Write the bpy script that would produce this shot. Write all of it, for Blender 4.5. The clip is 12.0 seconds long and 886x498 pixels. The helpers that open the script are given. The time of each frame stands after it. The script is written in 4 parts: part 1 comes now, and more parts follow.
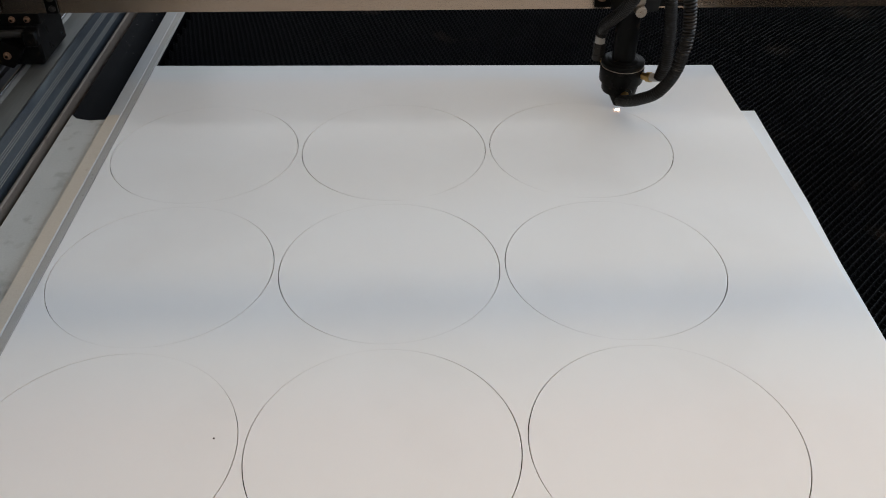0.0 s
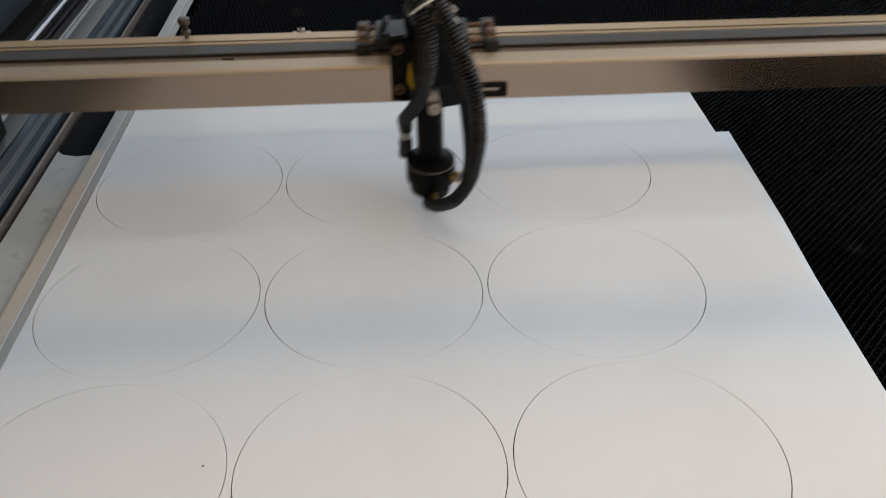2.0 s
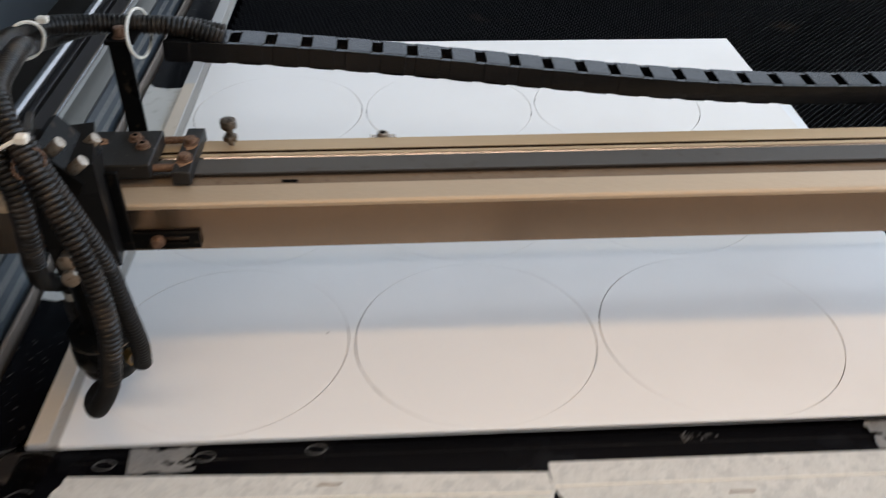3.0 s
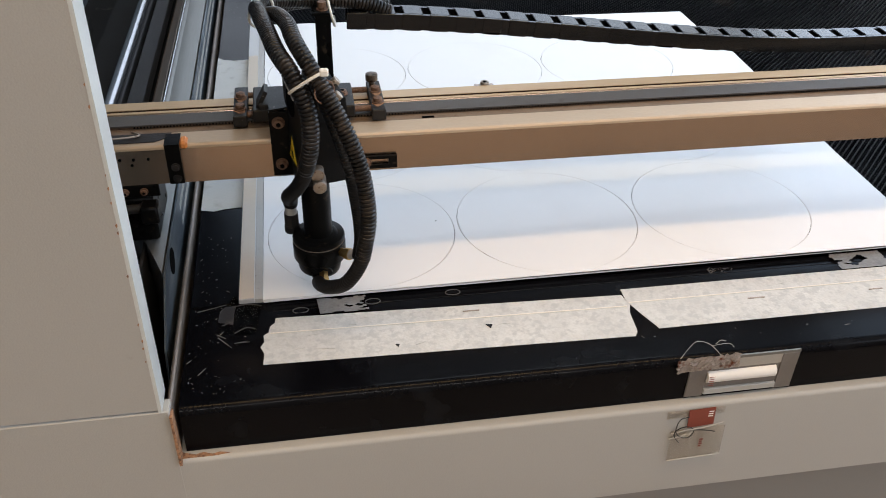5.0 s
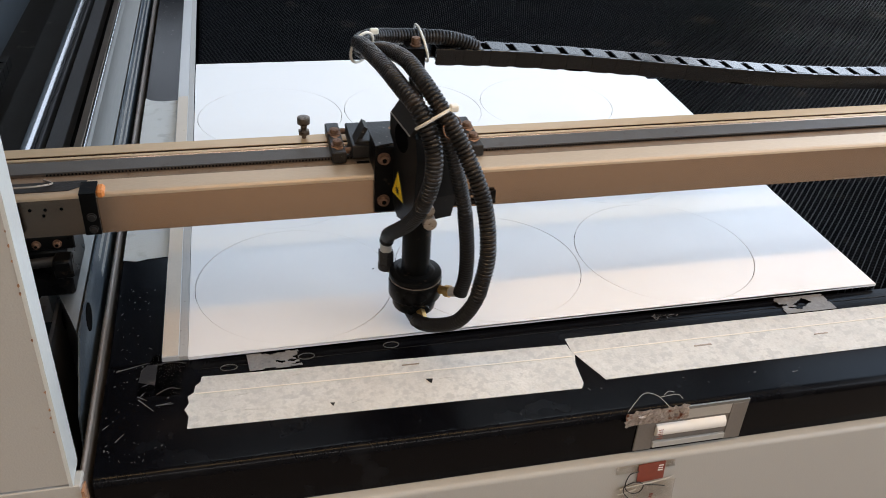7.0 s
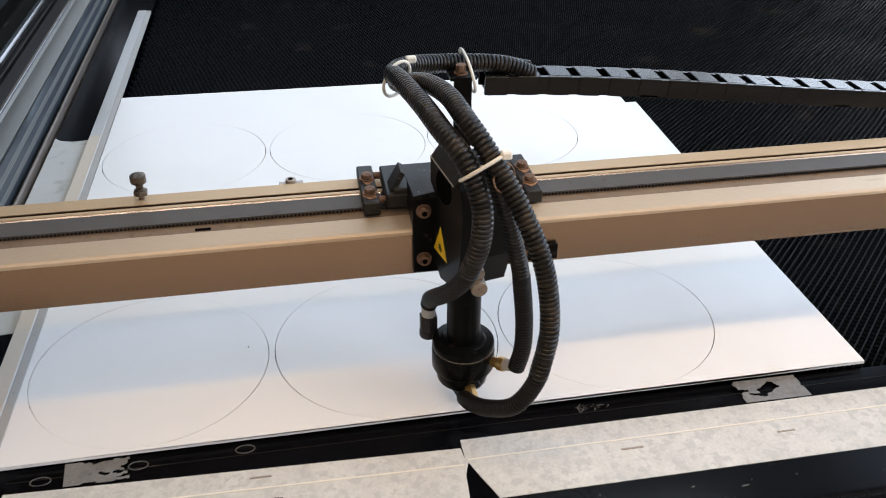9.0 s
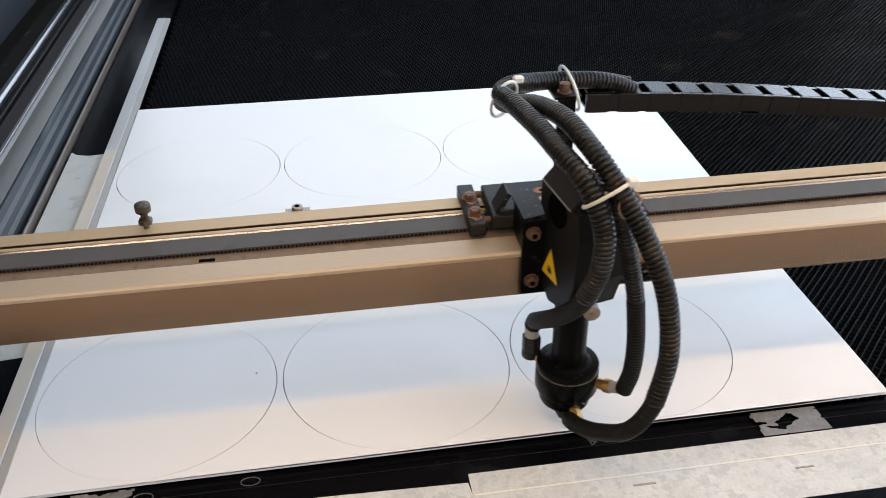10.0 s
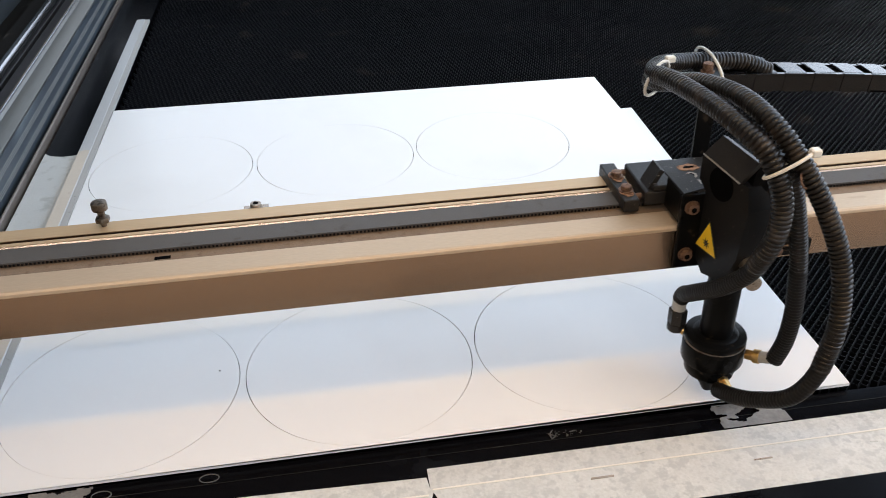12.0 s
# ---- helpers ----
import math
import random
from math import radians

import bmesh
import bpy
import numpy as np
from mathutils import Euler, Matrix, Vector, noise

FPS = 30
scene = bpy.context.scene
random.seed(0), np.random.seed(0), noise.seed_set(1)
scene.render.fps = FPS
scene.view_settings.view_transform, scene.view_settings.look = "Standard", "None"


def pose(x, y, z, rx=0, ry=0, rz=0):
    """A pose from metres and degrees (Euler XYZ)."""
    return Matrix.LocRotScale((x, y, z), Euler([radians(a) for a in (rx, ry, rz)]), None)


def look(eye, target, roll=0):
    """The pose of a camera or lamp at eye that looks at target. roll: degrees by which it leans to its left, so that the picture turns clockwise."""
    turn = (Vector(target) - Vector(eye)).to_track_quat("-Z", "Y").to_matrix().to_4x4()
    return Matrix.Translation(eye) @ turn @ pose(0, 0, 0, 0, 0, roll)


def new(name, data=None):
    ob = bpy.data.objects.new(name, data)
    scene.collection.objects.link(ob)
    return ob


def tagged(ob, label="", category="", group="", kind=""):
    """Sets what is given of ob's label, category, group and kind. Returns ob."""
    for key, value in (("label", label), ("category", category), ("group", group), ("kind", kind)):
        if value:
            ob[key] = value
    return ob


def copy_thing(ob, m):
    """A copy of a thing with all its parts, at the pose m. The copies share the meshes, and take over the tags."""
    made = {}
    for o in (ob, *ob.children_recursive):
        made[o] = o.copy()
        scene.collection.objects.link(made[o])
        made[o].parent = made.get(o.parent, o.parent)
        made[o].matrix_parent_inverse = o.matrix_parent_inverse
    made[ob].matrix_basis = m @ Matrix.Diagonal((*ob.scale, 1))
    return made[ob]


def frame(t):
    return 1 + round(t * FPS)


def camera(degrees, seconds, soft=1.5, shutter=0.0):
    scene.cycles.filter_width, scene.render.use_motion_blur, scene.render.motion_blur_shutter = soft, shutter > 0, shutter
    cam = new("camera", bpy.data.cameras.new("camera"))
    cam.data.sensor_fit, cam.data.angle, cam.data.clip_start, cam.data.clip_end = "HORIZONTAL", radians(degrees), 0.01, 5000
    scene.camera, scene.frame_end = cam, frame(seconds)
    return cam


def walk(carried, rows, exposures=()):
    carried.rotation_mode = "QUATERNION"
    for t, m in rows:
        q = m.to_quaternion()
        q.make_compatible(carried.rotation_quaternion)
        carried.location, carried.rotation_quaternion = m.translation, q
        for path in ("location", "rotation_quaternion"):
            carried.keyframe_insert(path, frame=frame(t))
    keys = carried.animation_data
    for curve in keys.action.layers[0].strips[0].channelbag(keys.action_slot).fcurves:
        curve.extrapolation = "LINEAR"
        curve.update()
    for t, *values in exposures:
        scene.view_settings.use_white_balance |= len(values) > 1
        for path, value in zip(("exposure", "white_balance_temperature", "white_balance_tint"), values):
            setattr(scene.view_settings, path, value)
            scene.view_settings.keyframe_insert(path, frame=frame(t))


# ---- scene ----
cam = camera(53.9, 12.0, soft=0.88, shutter=0.5)
PATH = [
    (0, (0.032, -0.617, 0.495), (0.074, 0.967, -0.725), 0.1),
    (0.5, (0.033, -0.614, 0.498), (0.087, 0.979, -0.712), -0.3),
    (1, (0.034, -0.619, 0.496), (0.098, 0.985, -0.697), -0.5),
    (1.5, (0.039, -0.619, 0.502), (0.107, 0.996, -0.676), -0.8),
    (2, (0.037, -0.63, 0.501), (0.106, 0.991, -0.668), -0.8),
    (2.5, (0.007, -0.674, 0.49), (0.074, 0.952, -0.672), -0.7),
    (3, (-0.055, -0.746, 0.486), (0.027, 0.867, -0.694), 0.2),
    (3.5, (-0.164, -0.872, 0.492), (-0.041, 0.745, -0.679), 0.7),
    (5.3, (-0.258, -0.992, 0.53), (0.059, 0.619, -0.61), 1.7),
    (5.5, (-0.256, -0.995, 0.523), (0.076, 0.629, -0.596), 1.8),
    (6, (-0.251, -0.984, 0.517), (0.121, 0.641, -0.586), 2.3),
    (6.5, (-0.249, -0.966, 0.512), (0.147, 0.667, -0.574), 2.7),
    (7, (-0.246, -0.951, 0.518), (0.181, 0.678, -0.561), 3.3),
    (7.5, (-0.229, -0.941, 0.506), (0.198, 0.696, -0.56), 3.1),
    (7.7, (-0.211, -0.927, 0.504), (0.213, 0.712, -0.561), 3.0),
    (9.5, (-0.04, -0.806, 0.486), (0.218, 0.864, -0.582), -0.6),
    (10, (-0.042, -0.802, 0.506), (0.196, 0.863, -0.575), -0.8),
    (10.5, (-0.037, -0.808, 0.507), (0.187, 0.859, -0.576), -0.7),
    (11, (-0.015, -0.81, 0.501), (0.211, 0.857, -0.582), -0.9),
    (11.5, (-0.014, -0.81, 0.505), (0.218, 0.857, -0.575), -0.9),
    (12, (-0.01, -0.81, 0.502), (0.23, 0.856, -0.577), -1.3),
]
walk(cam, [(t, look(eye, target, roll)) for t, eye, target, roll in PATH],
     exposures=[(0.0, -0.35, 6900, 10), (1.6, -0.33, 6900, 10), (2.5, -0.28, 6850, 10), (3.0, 0.0, 6650, 10), (3.5, 0.28, 6500, 10), (5.5, 0.39, 6450, 10), (12.0, 0.40, 6450, 10)])

# ---- world and lights ----
world = bpy.data.worlds.new("world")
scene.world = world
world.use_nodes = True
sky = world.node_tree.nodes.new("ShaderNodeTexSky")
sky.sky_type = 'NISHITA'
sky.sun_disc = False
sky.sun_elevation, sky.sun_rotation = radians(50), radians(150)
world.node_tree.links.new(sky.outputs[0], world.node_tree.nodes["Background"].inputs[0])
world.node_tree.nodes["Background"].inputs[1].default_value = 0.12


def area_light(name, m, w, h, watts, colour):
    data = bpy.data.lights.new(name, 'AREA')
    data.shape, data.size, data.size_y = 'RECTANGLE', w, h
    data.energy, data.color = watts, colour
    ob = new(name, data)
    ob.matrix_world = m
    return ob


# added, unseen: cool windows ahead and aside; one warm, two cool ceiling tubes
area_light("added_end_light", look((-0.6, 3.95, 1.6), (-0.6, 0.0, 1.3)), 6.4, 2.7, 62, (0.93, 0.96, 1.0))
area_light("added_side_light", look((2.75, 0.4, 1.6), (0.0, 0.4, 1.3)), 6.8, 2.7, 150, (0.82, 0.89, 1.0))
WARM, COOL = (1.0, 0.64, 0.29), (1.0, 0.95, 0.92)
area_light("front_tube_light", look((-0.5, -1.10, 3.18), (-0.5, -1.10, 0)), 4.6, 0.28, 50, WARM)
area_light("added_back_light", look((-0.5, -3.75, 3.18), (-0.5, -3.75, 0)), 4.6, 0.30, 58, COOL)
area_light("rear_tube_light", look((-0.5, 1.45, 3.18), (-0.5, 1.45, 0)), 4.6, 0.30, 30, COOL)


# ---- materials ----
def material(name, base, rough=0.5, metal=0.0, vary=0.12, scale=30.0, fine=400.0, bump=0.15, dirt=None, dirt_at=0.62,
             coat=0.0, stretch=(1, 1, 1), spec=0.5, rough_vary=0.15, per_object=0.0, dirt_scale=None, depth=0.001, placed=False):
    """Base colour with two scales of variation, fine relief, and stains of a colour of their own."""
    m = bpy.data.materials.new(name)
    m.use_nodes = True
    n, l = m.node_tree.nodes, m.node_tree.links
    b = n["Principled BSDF"]
    co = n.new("ShaderNodeTexCoord")
    mp = n.new("ShaderNodeMapping")
    mp.inputs["Scale"].default_value = stretch
    l.new(n.new("ShaderNodeNewGeometry").outputs["Position"] if placed else co.outputs["Object"], mp.inputs[0])

    def noise_at(s, detail=4.0):
        t = n.new("ShaderNodeTexNoise")
        t.inputs["Scale"].default_value, t.inputs["Detail"].default_value = s, detail
        l.new(mp.outputs[0], t.inputs["Vector"])
        return t
    big, small = noise_at(scale), noise_at(fine, 2.0)
    mix = n.new("ShaderNodeMix")
    mix.data_type = 'RGBA'
    mix.inputs["A"].default_value = (*[c * (1 - vary) for c in base], 1)
    mix.inputs["B"].default_value = (*[min(1, c * (1 + vary)) for c in base], 1)
    l.new(big.outputs["Fac"], mix.inputs["Factor"])
    colour = mix.outputs["Result"]
    fine_mix = n.new("ShaderNodeMix")
    fine_mix.data_type, fine_mix.blend_type = 'RGBA', 'OVERLAY'
    fine_mix.inputs["Factor"].default_value = vary
    l.new(colour, fine_mix.inputs["A"])
    l.new(small.outputs["Fac"], fine_mix.inputs["B"])
    colour = fine_mix.outputs["Result"]
    if dirt:
        spot = noise_at(dirt_scale or scale * 2.7, 6.0)
        ramp = n.new("ShaderNodeValToRGB")
        ramp.color_ramp.elements[0].position, ramp.color_ramp.elements[1].position = dirt_at, min(1, dirt_at + 0.12)
        l.new(spot.outputs["Fac"], ramp.inputs[0])
        dm = n.new("ShaderNodeMix")
        dm.data_type = 'RGBA'
        l.new(ramp.outputs["Color"], dm.inputs["Factor"])
        l.new(colour, dm.inputs["A"])
        dm.inputs["B"].default_value = (*dirt, 1)
        colour = dm.outputs["Result"]
    if per_object:
        info, hsv = n.new("ShaderNodeObjectInfo"), n.new("ShaderNodeHueSaturation")
        rng = n.new("ShaderNodeMapRange")
        rng.inputs["To Min"].default_value, rng.inputs["To Max"].default_value = 1 - per_object, 1 + per_object
        l.new(info.outputs["Random"], rng.inputs["Value"])
        l.new(rng.outputs["Result"], hsv.inputs["Value"])
        l.new(colour, hsv.inputs["Color"])
        colour = hsv.outputs["Color"]
    l.new(colour, b.inputs["Base Color"])
    rr = n.new("ShaderNodeMapRange")
    rr.inputs["To Min"].default_value, rr.inputs["To Max"].default_value = max(0.02, rough * (1 - rough_vary)), min(1, rough * (1 + rough_vary))
    l.new(big.outputs["Fac"], rr.inputs["Value"])
    l.new(rr.outputs["Result"], b.inputs["Roughness"])
    b.inputs["Metallic"].default_value = metal
    b.inputs["Coat Weight"].default_value = coat
    b.inputs["Coat Roughness"].default_value = 0.08
    b.inputs["Specular IOR Level"].default_value = spec
    if bump:
        bp = n.new("ShaderNodeBump")
        bp.inputs["Strength"].default_value, bp.inputs["Distance"].default_value = bump, depth
        l.new(small.outputs["Fac"], bp.inputs["Height"])
        l.new(bp.outputs["Normal"], b.inputs["Normal"])
    return m


def clear(name, colour, rough, ior=1.45):
    m = bpy.data.materials.new(name)
    m.use_nodes = True
    b = m.node_tree.nodes["Principled BSDF"]
    b.inputs["Base Color"].default_value = (*colour, 1)
    b.inputs["Transmission Weight"].default_value = 1.0
    b.inputs["Roughness"].default_value, b.inputs["IOR"].default_value = rough, ior
    return m


def glowing(name, colour, strength):
    m = bpy.data.materials.new(name)
    m.use_nodes = True
    b = m.node_tree.nodes["Principled BSDF"]
    b.inputs["Base Color"].default_value = (*colour, 1)
    b.inputs["Emission Color"].default_value = (*colour, 1)
    b.inputs["Emission Strength"].default_value = strength
    return m


ACRYLIC = material("white_acrylic", (0.805, 0.803, 0.80), 0.23, placed=True, spec=0.27, vary=0.02, scale=5, fine=60, bump=0.02, dirt=(0.782, 0.776, 0.770), dirt_at=0.50, dirt_scale=5, rough_vary=0.12, depth=0.0003)
PAPER = material("paper_backing", (0.74, 0.77, 0.80), 0.45, vary=0.04, scale=10, bump=0.1)
BLACK = material("black_enamel", (0.0022, 0.0022, 0.0030), 0.19, vary=0.3, scale=8, fine=300, bump=0.04, dirt=(0.006, 0.0065, 0.008), dirt_at=0.58, dirt_scale=22, rough_vary=0.4, spec=0.085)
BLACK_METAL = material("black_anodised", (0.004, 0.004, 0.004), 0.30, vary=0.3, scale=30, fine=600, bump=0.08, dirt=(0.035, 0.026, 0.018), dirt_at=0.62, dirt_scale=120, rough_vary=0.4, spec=0.08)
DUSTY = material("dusty_black_metal", (0.018, 0.0165, 0.0155), 0.45, vary=0.45, scale=60, fine=900, bump=0.2, dirt=(0.34, 0.30, 0.27), dirt_at=0.67, dirt_scale=330, spec=0.3)
BROWN_METAL = material("dusty_brown_black_metal", (0.030, 0.026, 0.022), 0.45, vary=0.3, scale=60, fine=900, bump=0.15, dirt=(0.10, 0.07, 0.05), dirt_at=0.66, dirt_scale=120, spec=0.3)
HOUSING = material("painted_black_casting", (0.0085, 0.0082, 0.008), 0.38, vary=0.3, scale=40, fine=700, bump=0.08, dirt=(0.05, 0.042, 0.035), dirt_at=0.66, dirt_scale=150, spec=0.1)
HOSE = material("black_conduit", (0.0065, 0.0055, 0.0050), 0.32, vary=0.3, scale=60, fine=500, bump=0.1, dirt=(0.024, 0.018, 0.014), dirt_at=0.52, dirt_scale=70, spec=0.33)
RUBBER = material("black_rubber", (0.0048, 0.0044, 0.0042), 0.5, vary=0.3, scale=50, fine=700, bump=0.15, dirt=(0.018, 0.015, 0.013), dirt_at=0.62, spec=0.25)
BELT = material("grey_belt_rubber", (0.075, 0.068, 0.062), 0.55, vary=0.15, scale=40, fine=800, bump=0.15, dirt=(0.06, 0.05, 0.042), dirt_at=0.62, spec=0.3)
CHAIN = material("black_nylon", (0.0055, 0.0058, 0.0065), 0.24, vary=0.25, scale=40, fine=500, bump=0.1, dirt=(0.02, 0.02, 0.02), dirt_at=0.74, per_object=0.15, spec=0.34)
ALU = material("champagne_aluminium", (0.425, 0.325, 0.25), 0.27, metal=1.0, vary=0.06, scale=10, fine=900, bump=0.05, stretch=(0.08, 1, 1), dirt=(0.34, 0.255, 0.19), dirt_at=0.60, dirt_scale=9, rough_vary=0.3)
# dusty, lighter copy of the beam's metal; its colour holds the edge highlight
LIT_LEDGE = material("lit_champagne_ledge", (0.52, 0.40, 0.28), 0.5, metal=0.5, vary=0.08, scale=20, fine=900, bump=0.08, stretch=(0.2, 1, 1), dirt=(0.38, 0.28, 0.19), dirt_at=0.68, dirt_scale=90)
GOLD = material("gold_anodised_rail", (0.56, 0.40, 0.24), 0.48, metal=0.45, vary=0.08, scale=20, fine=900, bump=0.05, stretch=(0.05, 1, 1))
DUST_STRIP = material("dusty_aluminium", (0.22, 0.155, 0.105), 0.7, metal=0.3, vary=0.25, scale=60, fine=900, bump=0.3, dirt=(0.16, 0.10, 0.06), dirt_at=0.6, dirt_scale=140)
STEEL = material("grey_steel", (0.20, 0.20, 0.19), 0.48, metal=0.75, vary=0.1, scale=12, fine=500, bump=0.08, stretch=(1, 0.06, 1), dirt=(0.24, 0.22, 0.2), dirt_at=0.66, dirt_scale=30)
BLUE_STEEL = material("worn_blue_steel", (0.060, 0.075, 0.092), 0.36, metal=0.35, vary=0.45, scale=10, fine=500, bump=0.3, stretch=(1, 0.3, 1), dirt=(0.17, 0.20, 0.22), dirt_at=0.53, dirt_scale=16)
BAR_STEEL = material("dark_bar_steel", (0.055, 0.055, 0.060), 0.5, metal=0.5, vary=0.2, scale=20, fine=500, bump=0.15, stretch=(1, 0.1, 1), dirt=(0.03, 0.028, 0.026), dirt_at=0.6, dirt_scale=30)
TAN_STEEL = material("tan_stained_steel", (0.20, 0.165, 0.135), 0.5, metal=0.4, vary=0.2, scale=20, fine=500, bump=0.2, stretch=(1, 0.1, 1), dirt=(0.10, 0.075, 0.055), dirt_at=0.58, dirt_scale=40)
CHROME = material("polished_shaft", (0.42, 0.43, 0.45), 0.24, metal=1.0, vary=0.03, bump=0.0)
RUST = material("rusty_bolt", (0.20, 0.115, 0.072), 0.6, metal=0.4, vary=0.4, scale=300, fine=1500, bump=0.5, dirt=(0.10, 0.05, 0.03), dirt_at=0.5, dirt_scale=500)
BOLT = material("tarnished_steel_bolt", (0.40, 0.34, 0.28), 0.42, metal=0.9, vary=0.3, scale=200, fine=1500, bump=0.3, dirt=(0.16, 0.09, 0.05), dirt_at=0.58, dirt_scale=420)
GREASED_BOLT = material("brown_grimy_bolt", (0.16, 0.125, 0.095), 0.4, metal=0.8, vary=0.35, scale=200, fine=1500, bump=0.3, dirt=(0.05, 0.035, 0.025), dirt_at=0.52, dirt_scale=300)
BRASS = material("brass_fitting", (0.55, 0.36, 0.14), 0.35, metal=1.0, vary=0.2, scale=120, bump=0.1)
NYLON = material("cable_tie_nylon", (0.72, 0.68, 0.60), 0.45, vary=0.1, scale=90, bump=0.05)
FITTING = material("translucent_fitting", (0.38, 0.36, 0.33), 0.4, vary=0.1, scale=120, bump=0.1)
BEIGE = material("beige_enamel", (0.36, 0.352, 0.325), 0.42, vary=0.05, scale=4, fine=700, bump=0.15, dirt=(0.28, 0.25, 0.21), dirt_at=0.74, dirt_scale=26)
RIM = material("pale_primer", (0.50, 0.52, 0.50), 0.4, vary=0.08, scale=30, bump=0.15, dirt=(0.16, 0.10, 0.07), dirt_at=0.70, dirt_scale=60)
INNER = material("blue_grey_paint", (0.056, 0.063, 0.069), 0.45, spec=0.2, vary=0.08, scale=10, bump=0.1, dirt=(0.2, 0.2, 0.2), dirt_at=0.72)
DARK = material("dark_machine_interior", (0.012, 0.011, 0.010), 0.6, spec=0.12, vary=0.3, scale=9, bump=0.2, dirt=(0.09, 0.08, 0.07), dirt_at=0.64)
RUST_BAND = material("rust_stained_steel", (0.15, 0.105, 0.075), 0.55, metal=0.3, vary=0.3, scale=25, bump=0.3, dirt=(0.09, 0.05, 0.03), dirt_at=0.55)
RUST_STAIN = material("rust_flakes", (0.30, 0.16, 0.085), 0.8, vary=0.4, scale=200, bump=0.6, dirt=(0.14, 0.07, 0.04), dirt_at=0.5, dirt_scale=300)
WORN_RIM = material("worn_bare_edge", (0.155, 0.13, 0.11), 0.45, metal=0.3, vary=0.2, scale=25, bump=0.2, dirt=(0.07, 0.05, 0.04), dirt_at=0.62, dirt_scale=50)
GREASE_AND_SHADE = material("greasy_dark_metal", (0.022, 0.017, 0.014), 0.45, metal=0.4, vary=0.4, scale=60, fine=600, bump=0.3, dirt=(0.14, 0.11, 0.09), dirt_at=0.62, dirt_scale=90)
LOWER = material("grey_lower_enamel", (0.20, 0.19, 0.175), 0.45, vary=0.06, scale=5, fine=600, bump=0.15)
TAPE = material("paper_tape", (0.55, 0.545, 0.52), 0.62, vary=0.18, scale=42, fine=420, bump=0.3, dirt=(0.46, 0.46, 0.445), dirt_at=0.50, dirt_scale=150)
TAPE_CLEAN = material("pale_paper_tape", (0.47, 0.475, 0.46), 0.55, vary=0.09, scale=24, fine=500, bump=0.2, dirt=(0.38, 0.38, 0.36), dirt_at=0.56, dirt_scale=50)
STRIP = material("brushed_strip", (0.45, 0.455, 0.455), 0.34, metal=0.10, vary=0.05, scale=9, fine=700, bump=0.1, stretch=(1, 0.1, 1), dirt=(0.40, 0.37, 0.32), dirt_at=0.6, dirt_scale=20)
STRIP_LIP = material("dull_strip_lip", (0.40, 0.39, 0.37), 0.45, metal=0.1, vary=0.1, scale=30, fine=700, bump=0.15, dirt=(0.15, 0.13, 0.11), dirt_at=0.64, dirt_scale=190)
STRIP_TAPE = material("yellowed_tape", (0.55, 0.485, 0.405), 0.55, vary=0.07, scale=22, fine=500, bump=0.15, dirt=(0.42, 0.34, 0.25), dirt_at=0.66, dirt_scale=60)
FOIL = material("torn_foil", (0.19, 0.185, 0.18), 0.5, metal=0.15, vary=0.3, scale=70, bump=0.3, dirt=(0.10, 0.10, 0.10), dirt_at=0.58, dirt_scale=150)
HONEY = material("sooted_honeycomb", (0.0026, 0.0029, 0.0038), 0.42, metal=0.0, vary=0.45, scale=5, fine=160, bump=0.2, dirt=(0.040, 0.032, 0.026), dirt_at=0.63, dirt_scale=11, rough_vary=0.5, spec=0.11)
# near-black tray colour, also painted on solid pieces as the shade inside holes
TRAY_AND_HOLES = material("bed_tray", (0.0025, 0.0025, 0.0025), 0.8, spec=0.02, vary=0.4, scale=10, bump=0.2)
DARK_BEZEL = material("dull_bezel_metal", (0.17, 0.155, 0.14), 0.45, metal=0.4, vary=0.12, scale=60, bump=0.15)
SCUFF = material("paint_scuffs", (0.085, 0.083, 0.082), 0.7, vary=0.3, scale=200, bump=0.3)
WHITE = material("white_plastic", (0.72, 0.70, 0.66), 0.4, vary=0.05, scale=20, bump=0.05)
GREY_PL = material("grey_metal_bezel", (0.42, 0.41, 0.38), 0.4, metal=0.6, vary=0.08, scale=40, bump=0.1)
RED = material("red_tag", (0.19, 0.036, 0.020), 0.45, vary=0.12, scale=90, bump=0.1)
RED_FOIL = material("crumpled_foil_tape", (0.52, 0.45, 0.40), 0.2, metal=0.35, vary=0.4, scale=130, fine=500, bump=0.7, dirt=(0.25, 0.09, 0.05), dirt_at=0.57, dirt_scale=150)
CLEAR = clear("clear_tape", (0.93, 0.90, 0.86), 0.12, 1.12)
YELLOW = material("warning_yellow", (0.85, 0.55, 0.02), 0.4, vary=0.05, scale=80, bump=0.03)
INK = material("black_ink", (0.012, 0.012, 0.012), 0.5, vary=0.1, bump=0.0)
ORANGE = material("orange_seal", (0.62, 0.22, 0.05), 0.6, vary=0.2, scale=200, bump=0.4)
PLASTER = material("workshop_plaster", (0.40, 0.37, 0.34), 0.8, vary=0.06, scale=2, fine=60, bump=0.2)
CEILING = material("ceiling_boards", (0.62, 0.59, 0.55), 0.7, vary=0.06, scale=2, fine=60, bump=0.1)
CONCRETE = material("workshop_screed", (0.36, 0.29, 0.22), 0.7, vary=0.15, scale=3, fine=90, bump=0.3)
SOOT = material("singed_cut_edge", (0.80, 0.77, 0.74), 0.5, vary=0.08, scale=60, fine=500, bump=0.1, dirt=(0.30, 0.22, 0.17), dirt_at=0.60, dirt_scale=24, placed=True)
# near-black that gives the cuts their shaded bottom
KERF_SHADE = material("burn_mark", (0.02, 0.016, 0.013), 0.8, vary=0.4, scale=60, bump=0.1)
